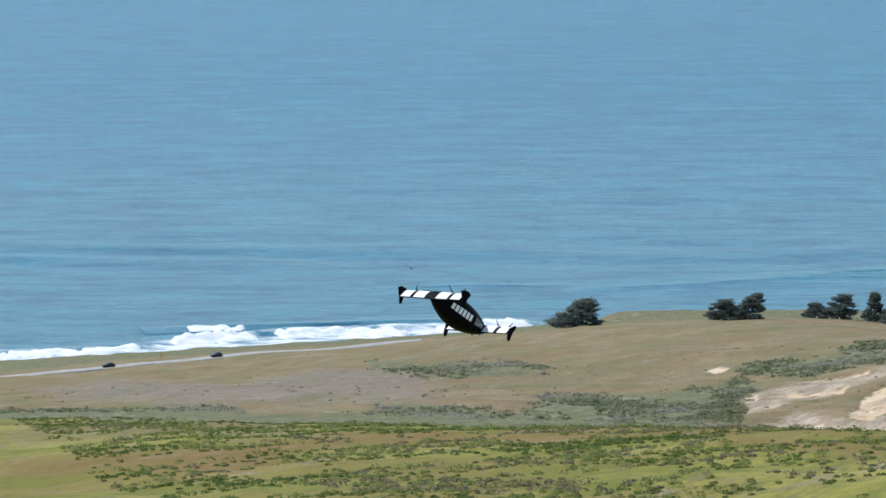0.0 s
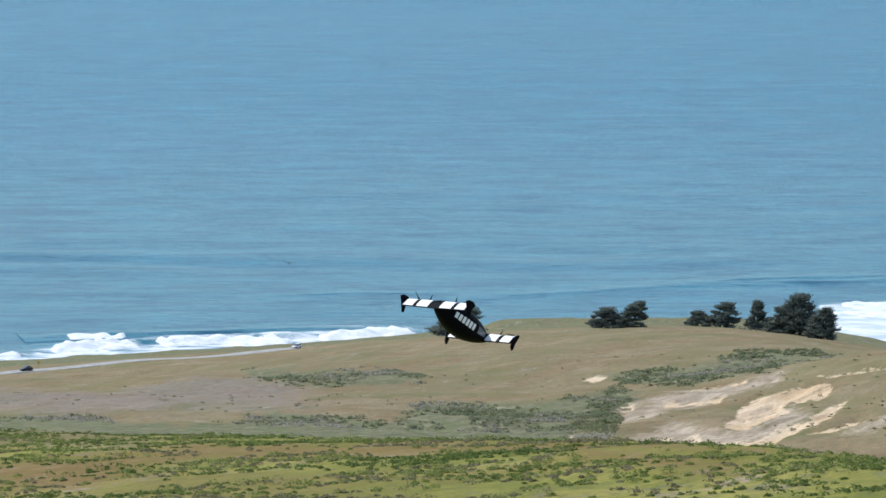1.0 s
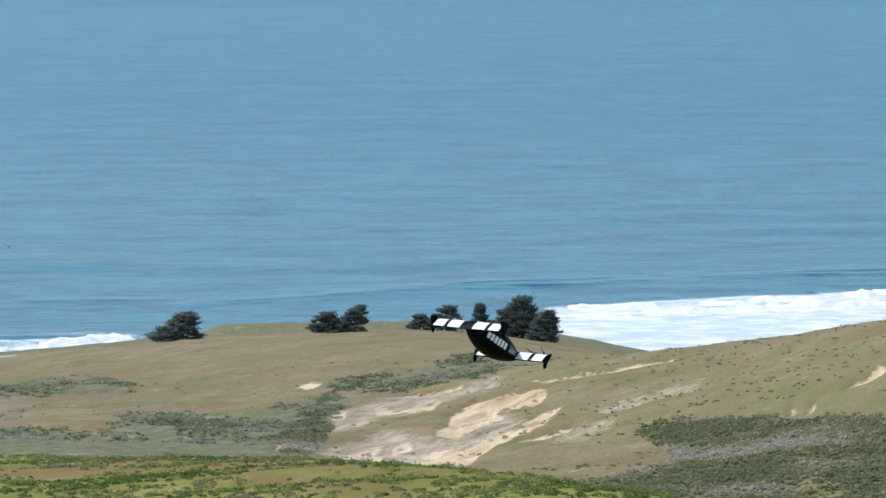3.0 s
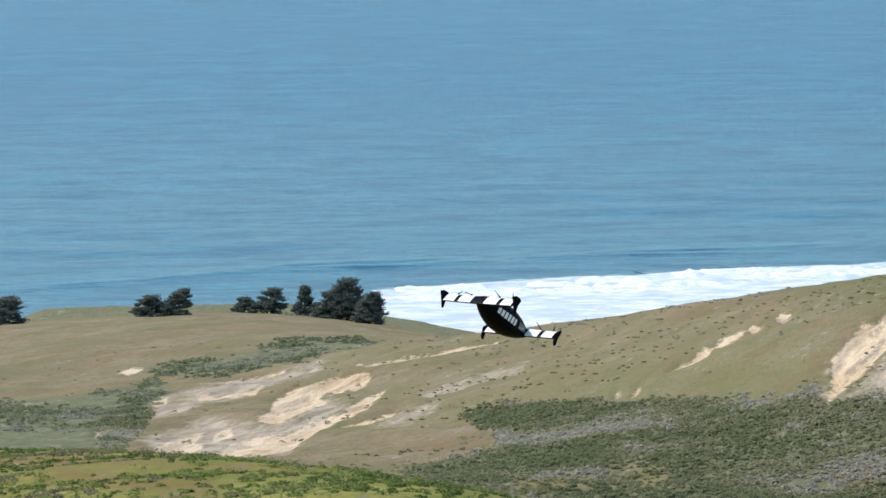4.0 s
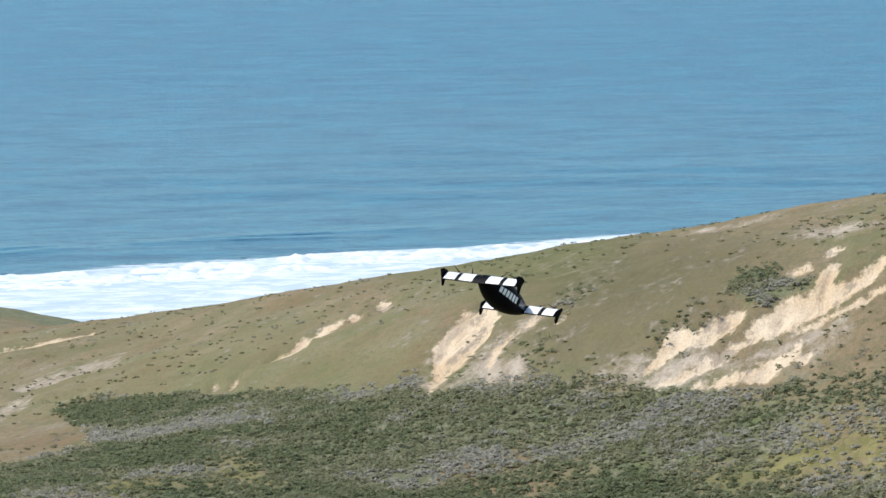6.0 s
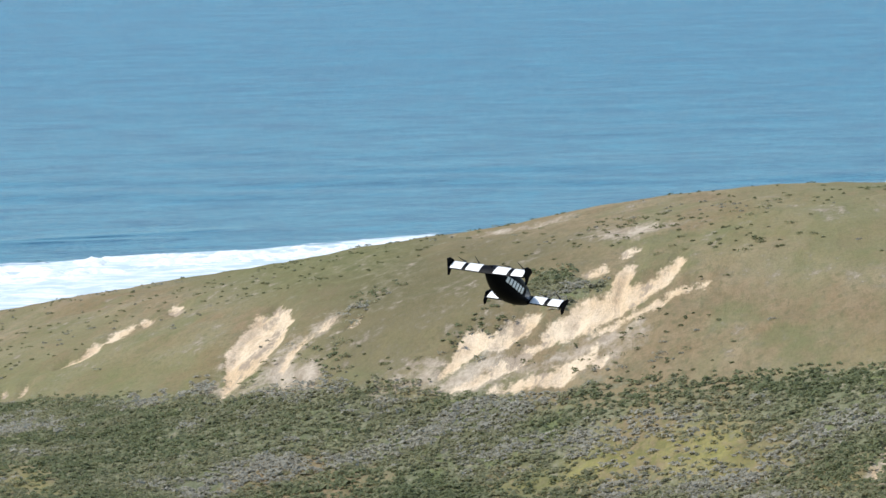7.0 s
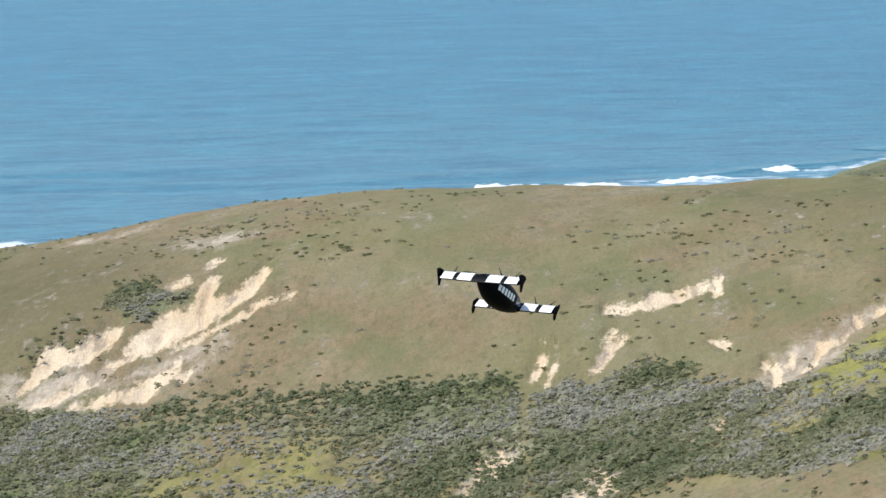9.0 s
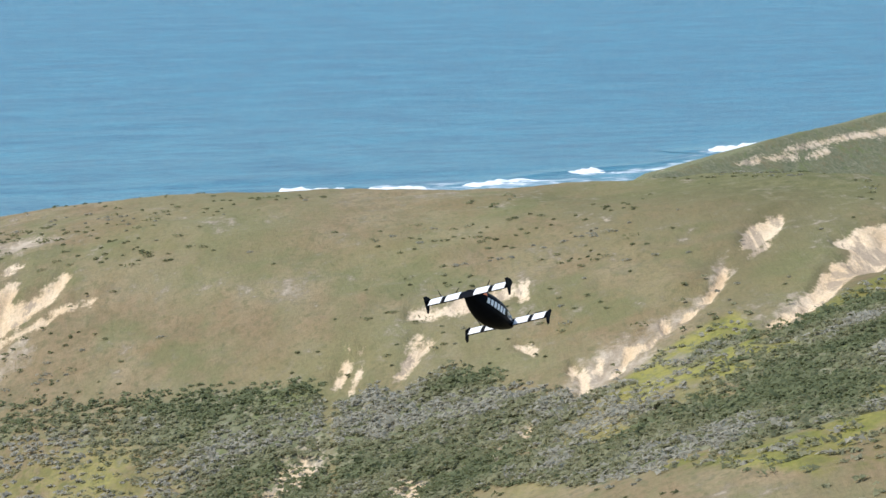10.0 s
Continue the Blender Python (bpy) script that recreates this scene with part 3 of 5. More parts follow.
cover("sand", [(234.4, 478.7), (238.7, 486.7), (241.6, 492.9), (243.7, 495.8), (241.2, 489.4), (236.4, 479.4), (235.0, 478.4)])
cover("sand", [(241.6, 495.5), (244.0, 499.3), (243.4, 496.2), (240.0, 491.1)])
cover("sand", [(240.9, 483.6), (244.7, 488.6), (247.1, 492.6), (250.6, 497.7), (250.7, 494.4), (252.3, 493.1), (250.4, 491.0), (248.7, 490.6), (246.3, 488.9), (243.1, 484.9)])
cover("sand", [(242.6, 491.0), (245.0, 494.9), (246.2, 495.4), (243.4, 490.5)])
cover("sand", [(253.4, 495.2), (258.6, 504.0), (260.7, 505.7), (255.6, 495.7), (252.8, 492.6)])
cover("sand", [(259.4, 501.3), (262.4, 504.6), (263.0, 502.7), (260.7, 500.0), (258.5, 498.5)])
cover("sand", [(265.4, 507.1), (269.3, 512.1), (272.8, 516.7), (277.8, 523.7), (279.0, 523.9), (275.6, 517.5), (271.7, 512.1), (266.7, 505.7), (265.8, 506.1)])
cover("sand", [(284.5, 530.5), (289.4, 538.4), (295.1, 546.8), (297.5, 548.0), (300.9, 550.8), (302.1, 550.0), (297.3, 541.5), (291.5, 533.5), (287.6, 530.0), (285.2, 527.3)])
cover("sand", [(282.8, 525.2), (286.5, 528.7), (288.7, 529.6), (286.2, 526.4), (284.0, 525.2)])
cover("sand", [(257.4, 476.7), (260.0, 478.4), (262.1, 478.9), (266.8, 485.0), (272.5, 491.4), (278.0, 498.7), (283.8, 505.7), (287.2, 508.0), (290.6, 513.0), (291.9, 518.9), (295.2, 521.3), (300.4, 525.7), (302.6, 525.1), (306.9, 526.5), (293.3, 504.5), (283.1, 493.2), (279.8, 491.7), (276.7, 489.2), (270.1, 482.1), (263.6, 475.1), (259.3, 472.9), (256.6, 472.1)])
cover("sand", [(947.7, 1704.5), (973.2, 1727.8), (1007.6, 1749.3), (1004.7, 1743.2), (973.9, 1723.5), (950.7, 1704.4)])
cover("sand", [(1001.2, 1751.8), (1024.1, 1772.0), (1063.7, 1805.9), (1104.8, 1840.6), (1142.8, 1868.7), (1132.6, 1852.3), (1094.7, 1824.0), (1057.7, 1795.8), (1013.7, 1759.6)])
cover("sand", [(1013.4, 1748.3), (1037.3, 1772.4), (1038.3, 1768.7), (1022.4, 1752.8)])
cover("scree", [(59.5, 769.7), (72.9, 806.8), (80.7, 784.1), (88.8, 790.3), (101.4, 845.6), (98.7, 796.0), (88.5, 766.1), (78.9, 752.8), (64.6, 700.6), (54.8, 695.3)])
cover("scree", [(115.9, 805.1), (124.5, 818.5), (131.3, 825.6), (139.4, 833.1), (136.5, 818.3), (129.4, 813.2), (122.4, 803.5), (115.2, 792.0)])
cover("scree", [(51.8, 782.3), (58.4, 823.0), (63.5, 849.8), (72.0, 872.7), (85.4, 919.2), (100.5, 930.8), (108.4, 932.2), (100.4, 904.8), (87.9, 876.1), (74.4, 856.0), (63.9, 821.2), (56.6, 790.8)])
cover("scree", [(100.3, 758.9), (105.1, 763.7), (110.9, 775.7), (115.9, 788.5), (111.0, 768.6), (105.2, 756.9)])
cover("scree", [(159.9, 661.6), (163.0, 671.0), (167.3, 681.4), (165.4, 670.8), (160.5, 652.8)])
cover("scree", [(161.5, 652.1), (164.8, 656.5), (168.9, 662.0), (174.0, 671.2), (178.8, 680.8), (182.7, 684.9), (187.8, 687.7), (188.2, 683.9), (184.1, 677.7), (180.7, 675.4), (176.5, 668.3), (173.5, 660.3), (175.4, 655.1), (174.0, 644.7), (170.9, 636.5), (167.6, 642.5), (164.3, 646.9)])
cover("scree", [(176.2, 621.7), (180.0, 623.0), (184.0, 624.7), (187.6, 627.9), (188.5, 625.1), (185.9, 619.3), (188.8, 620.3), (192.5, 620.9), (195.5, 621.9), (192.5, 612.5), (187.5, 610.3), (184.3, 610.8), (179.7, 615.9)])
cover("scree", [(189.2, 601.7), (196.9, 607.0), (203.1, 610.2), (207.6, 610.3), (213.1, 611.1), (211.0, 607.7), (205.7, 607.4), (198.9, 605.3), (191.2, 602.8)])
cover("scree", [(203.7, 599.0), (208.2, 604.6), (212.0, 605.6), (212.4, 604.1), (210.2, 604.1), (206.4, 600.5)])
cover("scree", [(238.3, 788.3), (236.2, 763.0), (239.9, 757.4), (245.4, 753.9), (249.8, 754.1), (243.4, 747.6), (237.6, 750.1), (232.4, 754.3)])
cover("scree", [(234.2, 688.8), (240.1, 685.4), (242.0, 677.0), (234.3, 672.0)])
cover("scree", [(203.4, 497.7), (210.8, 510.9), (212.8, 512.2), (214.0, 510.6), (213.1, 505.1), (211.2, 499.0), (208.7, 498.2), (202.0, 486.6), (201.0, 490.2)])
cover("scree", [(202.4, 469.2), (206.6, 472.5), (209.7, 474.1), (212.2, 471.1), (206.2, 456.8), (203.7, 457.1), (201.5, 459.1)])
cover("scree", [(209.2, 463.2), (216.0, 468.9), (220.7, 472.8), (228.7, 480.4), (227.1, 474.4), (219.6, 462.1), (214.5, 460.0), (209.3, 459.2)])
cover("scree", [(235.9, 485.2), (244.2, 495.6), (250.5, 500.4), (253.3, 502.8), (258.4, 505.2), (265.4, 509.4), (280.1, 527.1), (275.7, 517.1), (267.6, 506.2), (256.7, 496.3), (244.8, 485.4), (233.7, 475.2)])
cover("scree", [(256.0, 476.1), (261.2, 480.0), (268.0, 486.4), (262.5, 474.5), (255.0, 468.1)])
cover("scrub", [(209.0, 648.8), (213.1, 657.2), (215.8, 656.8), (217.8, 654.4), (217.5, 647.9), (218.4, 642.4), (219.7, 640.7), (218.0, 635.6), (215.6, 634.1), (213.2, 635.2), (210.6, 632.7), (208.0, 632.9)])
cover("scrub", [(209.4, 619.6), (212.0, 622.1), (213.8, 623.9), (211.8, 619.8)])
cover("scrub", [(201.6, 618.4), (204.4, 620.7), (205.2, 618.6), (203.4, 616.8)])
cover("scrub", [(190.1, 621.7), (193.1, 625.8), (194.6, 624.9), (192.7, 621.0)])
cover("thicket", [(192.8, 638.1), (197.6, 643.4), (202.3, 646.7), (203.6, 642.2), (199.9, 636.1), (197.3, 636.5), (195.2, 638.4), (192.4, 633.8)])
cover("thicket", [(175.0, 650.1), (178.2, 658.9), (180.4, 656.6), (179.5, 646.9), (176.0, 643.9), (173.8, 642.3)])
cover("thicket", [(187.3, 682.3), (194.7, 695.5), (200.2, 700.9), (201.9, 700.1), (198.7, 692.0), (193.0, 685.8), (188.8, 680.9)])
cover("scrub", [(157.5, 660.1), (160.1, 667.2), (161.6, 665.7), (159.4, 655.7)])
cover("scrub", [(74.4, 1002.4), (83.0, 1026.3), (94.4, 1027.6), (103.2, 1046.9), (114.3, 1071.5), (123.4, 1072.8), (136.8, 1060.4), (121.2, 1000.4), (108.4, 957.7), (97.4, 953.4), (86.7, 951.1), (82.1, 959.4), (76.2, 989.0)])
cover("scrub", [(56.0, 902.6), (63.8, 914.8), (73.3, 965.4), (73.1, 901.6), (67.0, 867.8), (59.6, 842.6), (51.0, 802.7)])
cover("thicket", [(259.7, 504.7), (264.4, 510.4), (270.3, 516.8), (274.7, 523.4), (272.7, 517.4), (269.2, 512.7), (263.8, 505.6), (259.4, 501.3)])
cover("thicket", [(299.0, 642.1), (304.9, 644.0), (307.9, 634.2), (302.1, 618.8), (296.8, 617.7), (294.8, 623.4)])
cover("moss", [(258.3, 596.3), (271.7, 614.1), (291.7, 641.1), (303.0, 644.3), (309.1, 636.6), (299.3, 609.5), (287.5, 597.2), (283.7, 604.5), (270.9, 596.8), (262.1, 593.0)])
cover("moss", [(317.6, 645.3), (1100.7, 2072.6), (945.9, 1701.2), (1041.1, 1757.1), (1089.2, 1782.3), (314.0, 537.8), (305.9, 539.1), (315.1, 569.9), (312.3, 589.5), (304.3, 601.0)])
cover("moss", [(241.0, 523.0), (245.7, 526.1), (247.9, 521.1), (243.6, 506.2), (239.7, 504.6), (237.8, 509.9)])
cover("moss", [(286.1, 520.2), (296.8, 528.2), (303.8, 532.7), (302.5, 527.8), (292.0, 518.8), (280.1, 502.9), (268.3, 489.6), (272.9, 500.2)])
cover("moss", [(237.1, 554.0), (240.2, 557.4), (243.3, 557.0), (243.2, 551.6), (237.6, 546.3), (233.4, 536.8), (233.2, 543.6)])
cover("moss", [(212.3, 893.0), (460.9, 1853.5), (500.2, 1889.0), (533.2, 1916.9), (226.0, 769.3), (211.1, 732.5), (197.3, 719.6), (185.3, 719.8), (186.2, 766.2)])
cover("moss", [(245.2, 653.7), (261.1, 669.6), (274.4, 677.7), (277.5, 668.5), (260.8, 628.8), (250.4, 630.5), (243.0, 635.7)])
cover("moss", [(148.1, 764.5), (160.1, 757.1), (167.8, 722.1), (174.8, 718.0), (160.6, 657.9), (150.2, 685.4), (141.1, 726.6)])
cover("moss", [(111.9, 929.2), (123.4, 928.3), (141.7, 948.0), (137.6, 956.6), (128.7, 971.0), (117.7, 957.3)])
cover("moss", [(111.8, 766.9), (126.6, 779.9), (143.8, 797.5), (153.2, 770.9), (144.1, 712.7), (135.5, 731.3), (120.1, 751.3)])
cover("worn", [(-63.3, 562.5), (-56.1, 570.6), (-41.2, 592.8), (-30.8, 640.7), (-13.6, 421.9), (-16.9, 385.4), (-26.8, 429.1), (-38.5, 422.9), (-45.5, 403.7)])
cover("dark_olive", [(202.1, 859.1), (513.7, 1897.6), (229.0, 757.2), (235.1, 725.4), (230.0, 679.3), (219.0, 660.9), (206.2, 641.7), (193.1, 637.4), (180.7, 644.7), (180.7, 671.7), (186.4, 724.4)])
cover("dark_olive", [(311.9, 644.1), (328.4, 636.9), (982.1, 1710.9), (1071.7, 1754.0), (308.0, 528.2), (299.2, 535.3), (283.7, 516.0), (267.9, 502.5), (277.3, 526.6), (293.4, 550.8), (296.9, 578.4), (294.0, 599.2)])
cover("dark_olive", [(253.7, 469.6), (273.4, 485.0), (291.6, 496.5), (221.5, 385.1), (225.4, 405.3), (242.3, 445.0)])
cover("rust", [(-42.8, 379.6), (-34.8, 382.1), (-23.8, 381.0), (-14.7, 386.7), (-8.4, 404.5), (-1.4, 395.2), (6.2, 375.7), (0.8, 358.4), (-7.1, 365.7), (-12.0, 354.2), (-12.9, 338.1), (-16.8, 320.9), (-23.9, 342.8), (-31.4, 344.6), (-38.9, 344.8)])
cover("rust", [(22.9, 343.4), (27.3, 309.8), (32.7, 291.3), (31.1, 276.7), (27.1, 283.5), (22.8, 309.0)])
cover("rust", [(-14.0, 422.4), (3.6, 389.5), (19.4, 383.4), (28.1, 367.4), (34.2, 314.7), (42.6, 313.0), (33.6, 308.4), (25.3, 321.4), (18.4, 354.0), (3.9, 359.1), (-11.4, 374.2)])
cover("scrub", [(-94, 833), (-73, 808), (-45, 812), (-23, 704), (-10, 851), (17, 806), (23, 888), (50, 887), (73, 929), (22.8, 400.3), (-12.8, 401.9), (-35.2, 641.2), (-54.7, 487.4)])
cover("scrub", [(-22, 1151), (-4, 1124), (19, 1117), (27, 1010), (19, 988), (0, 992), (-14, 1016)])
cover("scrub", [(-168, 1499), (-33, 1605), (-32, 1546), (-102, 1475), (-156, 1388)])
cover("lush", [(117.8, 608.2), (121.7, 629.8), (125.5, 632.3), (126.9, 626.1), (126.5, 613.6), (126.9, 600.8)])
cover("lush", [(172.9, 557.0), (176.6, 556.4), (180.8, 554.8), (184.6, 556.7), (189.0, 560.5), (191.9, 563.0), (194.3, 561.9), (196.4, 558.6), (198.7, 556.1), (198.8, 549.7), (203.2, 551.0), (205.7, 546.8), (203.4, 536.8), (204.5, 527.6), (202.2, 520.6), (199.4, 518.5), (195.9, 517.3), (192.8, 520.9), (190.7, 529.5), (189.2, 536.0), (185.8, 537.1), (182.5, 536.6), (177.2, 543.7), (173.0, 549.7)])
cover("lush", [(147.9, 590.4), (154.5, 590.8), (160.2, 594.1), (163.0, 595.1), (160.2, 591.0), (153.6, 587.2), (148.6, 586.9)])
cover("lush", [(149.8, 578.6), (156.0, 578.0), (161.8, 576.1), (165.5, 572.2), (160.6, 571.7), (154.5, 572.6)])
cover("lush", [(198.8, 507.3), (204.0, 505.8), (204.4, 498.6), (201.0, 493.1), (197.7, 495.6)])
cover("lush", [(98.0, 604.1), (104.8, 626.2), (110.3, 628.3), (114.8, 624.2), (116.8, 615.8), (110.9, 606.6), (103.9, 599.2)])
cover("lush", [(120.1, 615.5), (125.9, 627.6), (127.2, 620.8), (123.6, 611.1)])
cover("lush", [(194.7, 564.5), (199.6, 565.3), (200.2, 556.3), (205.6, 554.3), (205.9, 545.0), (204.1, 534.4), (200.2, 531.8), (194.3, 531.7), (187.9, 544.9)])
cover("lush", [(200.3, 526.4), (204.3, 523.5), (202.9, 516.5), (199.4, 516.7)])
cover("lush", [(216.4, 460.3), (219.0, 457.4), (223.8, 461.4), (224.4, 456.0), (226.6, 453.7), (220.3, 435.6), (213.9, 426.1), (211.1, 429.1), (212.7, 439.7), (212.9, 446.5)])
cover("lush", [(204.2, 446.0), (205.0, 439.7), (203.5, 426.6), (197.9, 413.0), (199.5, 425.9)])
cover("lush", [(199.8, 362.9), (208.9, 371.6), (203.2, 356.0), (195.0, 343.0), (195.5, 354.0)])
cover("lush", [(229.3, 451.2), (231.0, 441.9), (226.7, 426.0), (221.5, 420.3), (223.5, 435.6)])
cover("scrub", [(133.3, 726.5), (148.2, 675.4), (159.6, 653.4), (175.0, 624.0), (190.1, 599.1), (200.4, 579.3), (210.5, 561.9), (215.8, 554.3), (224.8, 543.3), (228.2, 537.7), (196.7, 464.7), (111.7, 600.7)])
cover("scrub", [(47.0, 305.4), (91.9, 646.5), (101.5, 664.0), (107.8, 669.6), (111.3, 670.9), (115.1, 707.9), (115.8, 729.0), (115.8, 746.4), (119.9, 749.7), (123.7, 747.2), (131.3, 724.9), (141.0, 696.5), (152.5, 660.4), (133.9, 577.0), (41.5, 261.8)])
cover("scrub", [(227.5, 530.5), (231.7, 519.6), (236.5, 518.4), (237.2, 510.2), (235.0, 498.0), (233.5, 480.4), (234.5, 474.2), (242.4, 479.6), (251.7, 487.1), (256.8, 489.5), (262.1, 492.2), (253.4, 469.1), (261.1, 472.0), (269.7, 479.0), (279.9, 487.0), (292.6, 495.5), (191.1, 335.2), (203.5, 476.2)])
cover("heather", [(-110, 1063), (-94, 1131), (-50, 956), (-35, 1108), (-3, 991), (-3, 866), (-28, 884), (-54, 836), (-85, 890)])
cover("surf", [(-187, 1588), (-153, 1586), (-119, 1601), (-106, 1629), (-88, 1643), (-85, 1626), (-62, 1654), (-25, 1672), (-24, 1632), (-1, 1677), (31, 1697), (29, 1615), (-41, 1545), (-175, 1480)])
cover("surf", [(-59, 1654), (-4, 1681), (44, 1692), (42, 1601), (-55, 1544)])
cover("foam", [(219, 1742), (244, 1744), (286, 1769), (352, 1785), (421, 1801), (460, 1799), (523, 1831), (458, 1604), (199, 1575)])
cover("foam", [(267, 1749), (351, 1776), (438, 1796), (485, 1814), (548, 1844), (518, 1742), (237, 1551)])
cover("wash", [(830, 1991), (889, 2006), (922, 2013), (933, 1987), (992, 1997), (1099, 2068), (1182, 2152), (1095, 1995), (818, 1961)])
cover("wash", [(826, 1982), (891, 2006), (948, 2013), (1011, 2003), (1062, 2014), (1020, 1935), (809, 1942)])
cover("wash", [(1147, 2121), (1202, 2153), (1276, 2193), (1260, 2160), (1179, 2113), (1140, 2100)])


def near_hill(x, y):
    """1 on the lush hill below the eye, 0 beyond its crest."""
    az, r = bearing(x, y)
    return np.maximum(smooth(590, 520, r) * smooth(11, 8, az), smooth(190, 120, r))


def ground_covers(x, y, z):
    az, r = bearing(x, y)
    near = near_hill(x, y)
    c = {"sand": covered("sand", x, y, 0.0035), "scree": covered("scree", x, y, 0.007), "moss": covered("moss", x, y, 0.03), "dark_olive": covered("dark_olive", x, y, 0.035)}
    c["heather"] = covered("heather", x, y, 0.02)
    c["rust"] = covered("rust", x, y, 0.02)
    c["lush"] = np.maximum(near * (0.95 - 0.45 * covered("worn", x, y, 0.01)), covered("lush", x, y, 0.012) * 0.62)
    c["scrub"] = np.clip(covered("scrub", x, y, 0.008) - 1.2 * covered("lush", x, y, 0.012) - near, 0, 1)
    opening = smooth(17, 22, az) * smooth(0.54, 0.44, fbm(x, y, 30.0, 4, 57)) * smooth(700, 600, r)
    c["lush"] = np.maximum(c["lush"], 0.7 * opening * smooth(0.3, 0.7, c["scrub"]))
    c["scrub"] *= 1 - 0.8 * opening
    bluff = smooth(13.0, 7.0, z) * smooth(1000, 1250, r)
    c["scrub"] = np.maximum(c["scrub"], np.maximum(bluff, smooth(1490, 1530, r)) * 0.7)
    return c


build_ground()


# ---- sea ----
def build_sea():
    az = np.concatenate([np.arange(-180, -10, 8.0), np.arange(-10, 36, 0.19), np.arange(36, 179, 8.0), [180.0]])
    rr = np.concatenate([[0.01, 800.0], np.geomspace(1150, 5020, 440), [9000.0, 20000.0, 60000.0]])
    A, R = np.meshgrid(np.radians(az), rr)
    x, y = FAN_X + np.sin(A) * R, FAN_Y + np.cos(A) * R
    z = sea_swell(x, y)
    me = grid_mesh("sea", np.stack([x, y, z], -1))
    foam, shoal = surf(x, y)
    paint(me, "foam", foam)
    paint(me, "shoal", shoal)
    me.materials.append(M_SEA)
    return tagged(new("sea", me), "blue ocean with low swell and white surf", "water", kind="structure")


def sea_swell(x, y):
    wob = (fbm(x, y, 420.0, 4, 31) - 0.5) * 420.0
    s = y + 0.1 * x + wob
    near = smooth(2900, 1500, y)
    amp = 0.9 * near * smooth(0.4, 0.75, fbm(x * 0.5, y, 150.0, 3, 37))
    wave = amp * np.sin(s * 2 * np.pi / 95.0) + 0.9 * (fbm(x * 0.35, y, 34.0, 4, 41) - 0.5)
    return wave + np.clip((np.hypot(x, y) - 4500.0) / 500.0, 0, 1) ** 2 * 6.0


def surf(x, y):
    az, r = bearing(x, y)
    h = land_height(x, y)
    shoal = smooth(-70, -10, h) * smooth(3200, 1700, r)
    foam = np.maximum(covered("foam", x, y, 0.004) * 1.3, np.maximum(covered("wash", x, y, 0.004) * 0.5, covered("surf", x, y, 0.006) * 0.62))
    return foam, np.clip(shoal * 0.75 + foam * 0.5, 0, 1)


build_sea()


# ---- the aircraft: x to its right, y ahead, z up, origin between its two wings ----
REAR, FRONT = Vector((0, -1.25, 0.6)), Vector((0, 1.25, -0.6))
TILT = 38.0


def wing_section(x, chord, thick, n=14):
    """An aerofoil ring at the station x, leading edge ahead, turned up by TILT."""
    ring = []
    for k in range(n):
        a = 2 * math.pi * k / n
        c = 0.5 * chord * math.cos(a)
        t = 0.5 * thick * math.sin(a) * (0.75 + 0.35 * math.cos(a)) + 0.03 * chord * (1 - (2 * c / chord) ** 2)
        ca, sa = math.cos(radians(TILT)), math.sin(radians(TILT))
        ring.append(Vector((x, c * ca - t * sa, c * sa + t * ca)))
    return ring


def wing_span(bm, x0, x1, chord, thick):
    loft(bm, [wing_section(x0 + (x1 - x0) * k / 6, chord * (1 - 0.05 * abs(x0 + (x1 - x0) * k / 6)), thick) for k in range(7)])


def white_panel(x0, x1, chord):
    """A painted panel that lies on the upper skin of the wing."""
    bm = bmesh.new()
    rows = []
    for i in range(7):
        x = x0 + (x1 - x0) * i / 6
        ch = chord * (1 - 0.05 * abs(x))
        ca, sa = math.cos(radians(TILT)), math.sin(radians(TILT))
        row = []
        for k in range(7):
            a = math.pi * (0.1 + 0.7 * k / 6)
            c = 0.5 * ch * math.cos(a)
            t = 0.5 * 0.085 * math.sin(a) * (0.75 + 0.35 * math.cos(a)) + 0.03 * ch * (1 - (2 * c / ch) ** 2) + 0.006
            row.append(bm.verts.new((x, c * ca - t * sa, c * sa + t * ca)))
        rows.append(row)
    for a, b in zip(rows, rows[1:]):
        for k in range(6):
            bm.faces.new((a[k], a[k + 1], b[k + 1], b[k]))
    bmesh.ops.recalc_face_normals(bm, faces=bm.faces)
    if sum(f.normal.z for f in bm.faces) < 0:
        bmesh.ops.reverse_faces(bm, faces=bm.faces)
    return bm


def fin(outline, x, thick, lean=0.0):
    """A thin fin with rounded rim from its side outline of (y, z)."""
    bm = bmesh.new()
    cy, cz = sum(p[0] for p in outline) / len(outline), sum(p[1] for p in outline) / len(outline)
    rings = []
    for k, s in ((-1.0, 0.9), (-0.6, 1.0), (0.6, 1.0), (1.0, 0.9)):
        rings.append([Vector((x + k * thick / 2 + lean * (cz - (cz + (z - cz) * s)), cy + (y - cy) * s, cz + (z - cz) * s)) for y, z in outline])
    loft(bm, rings)
    return bm


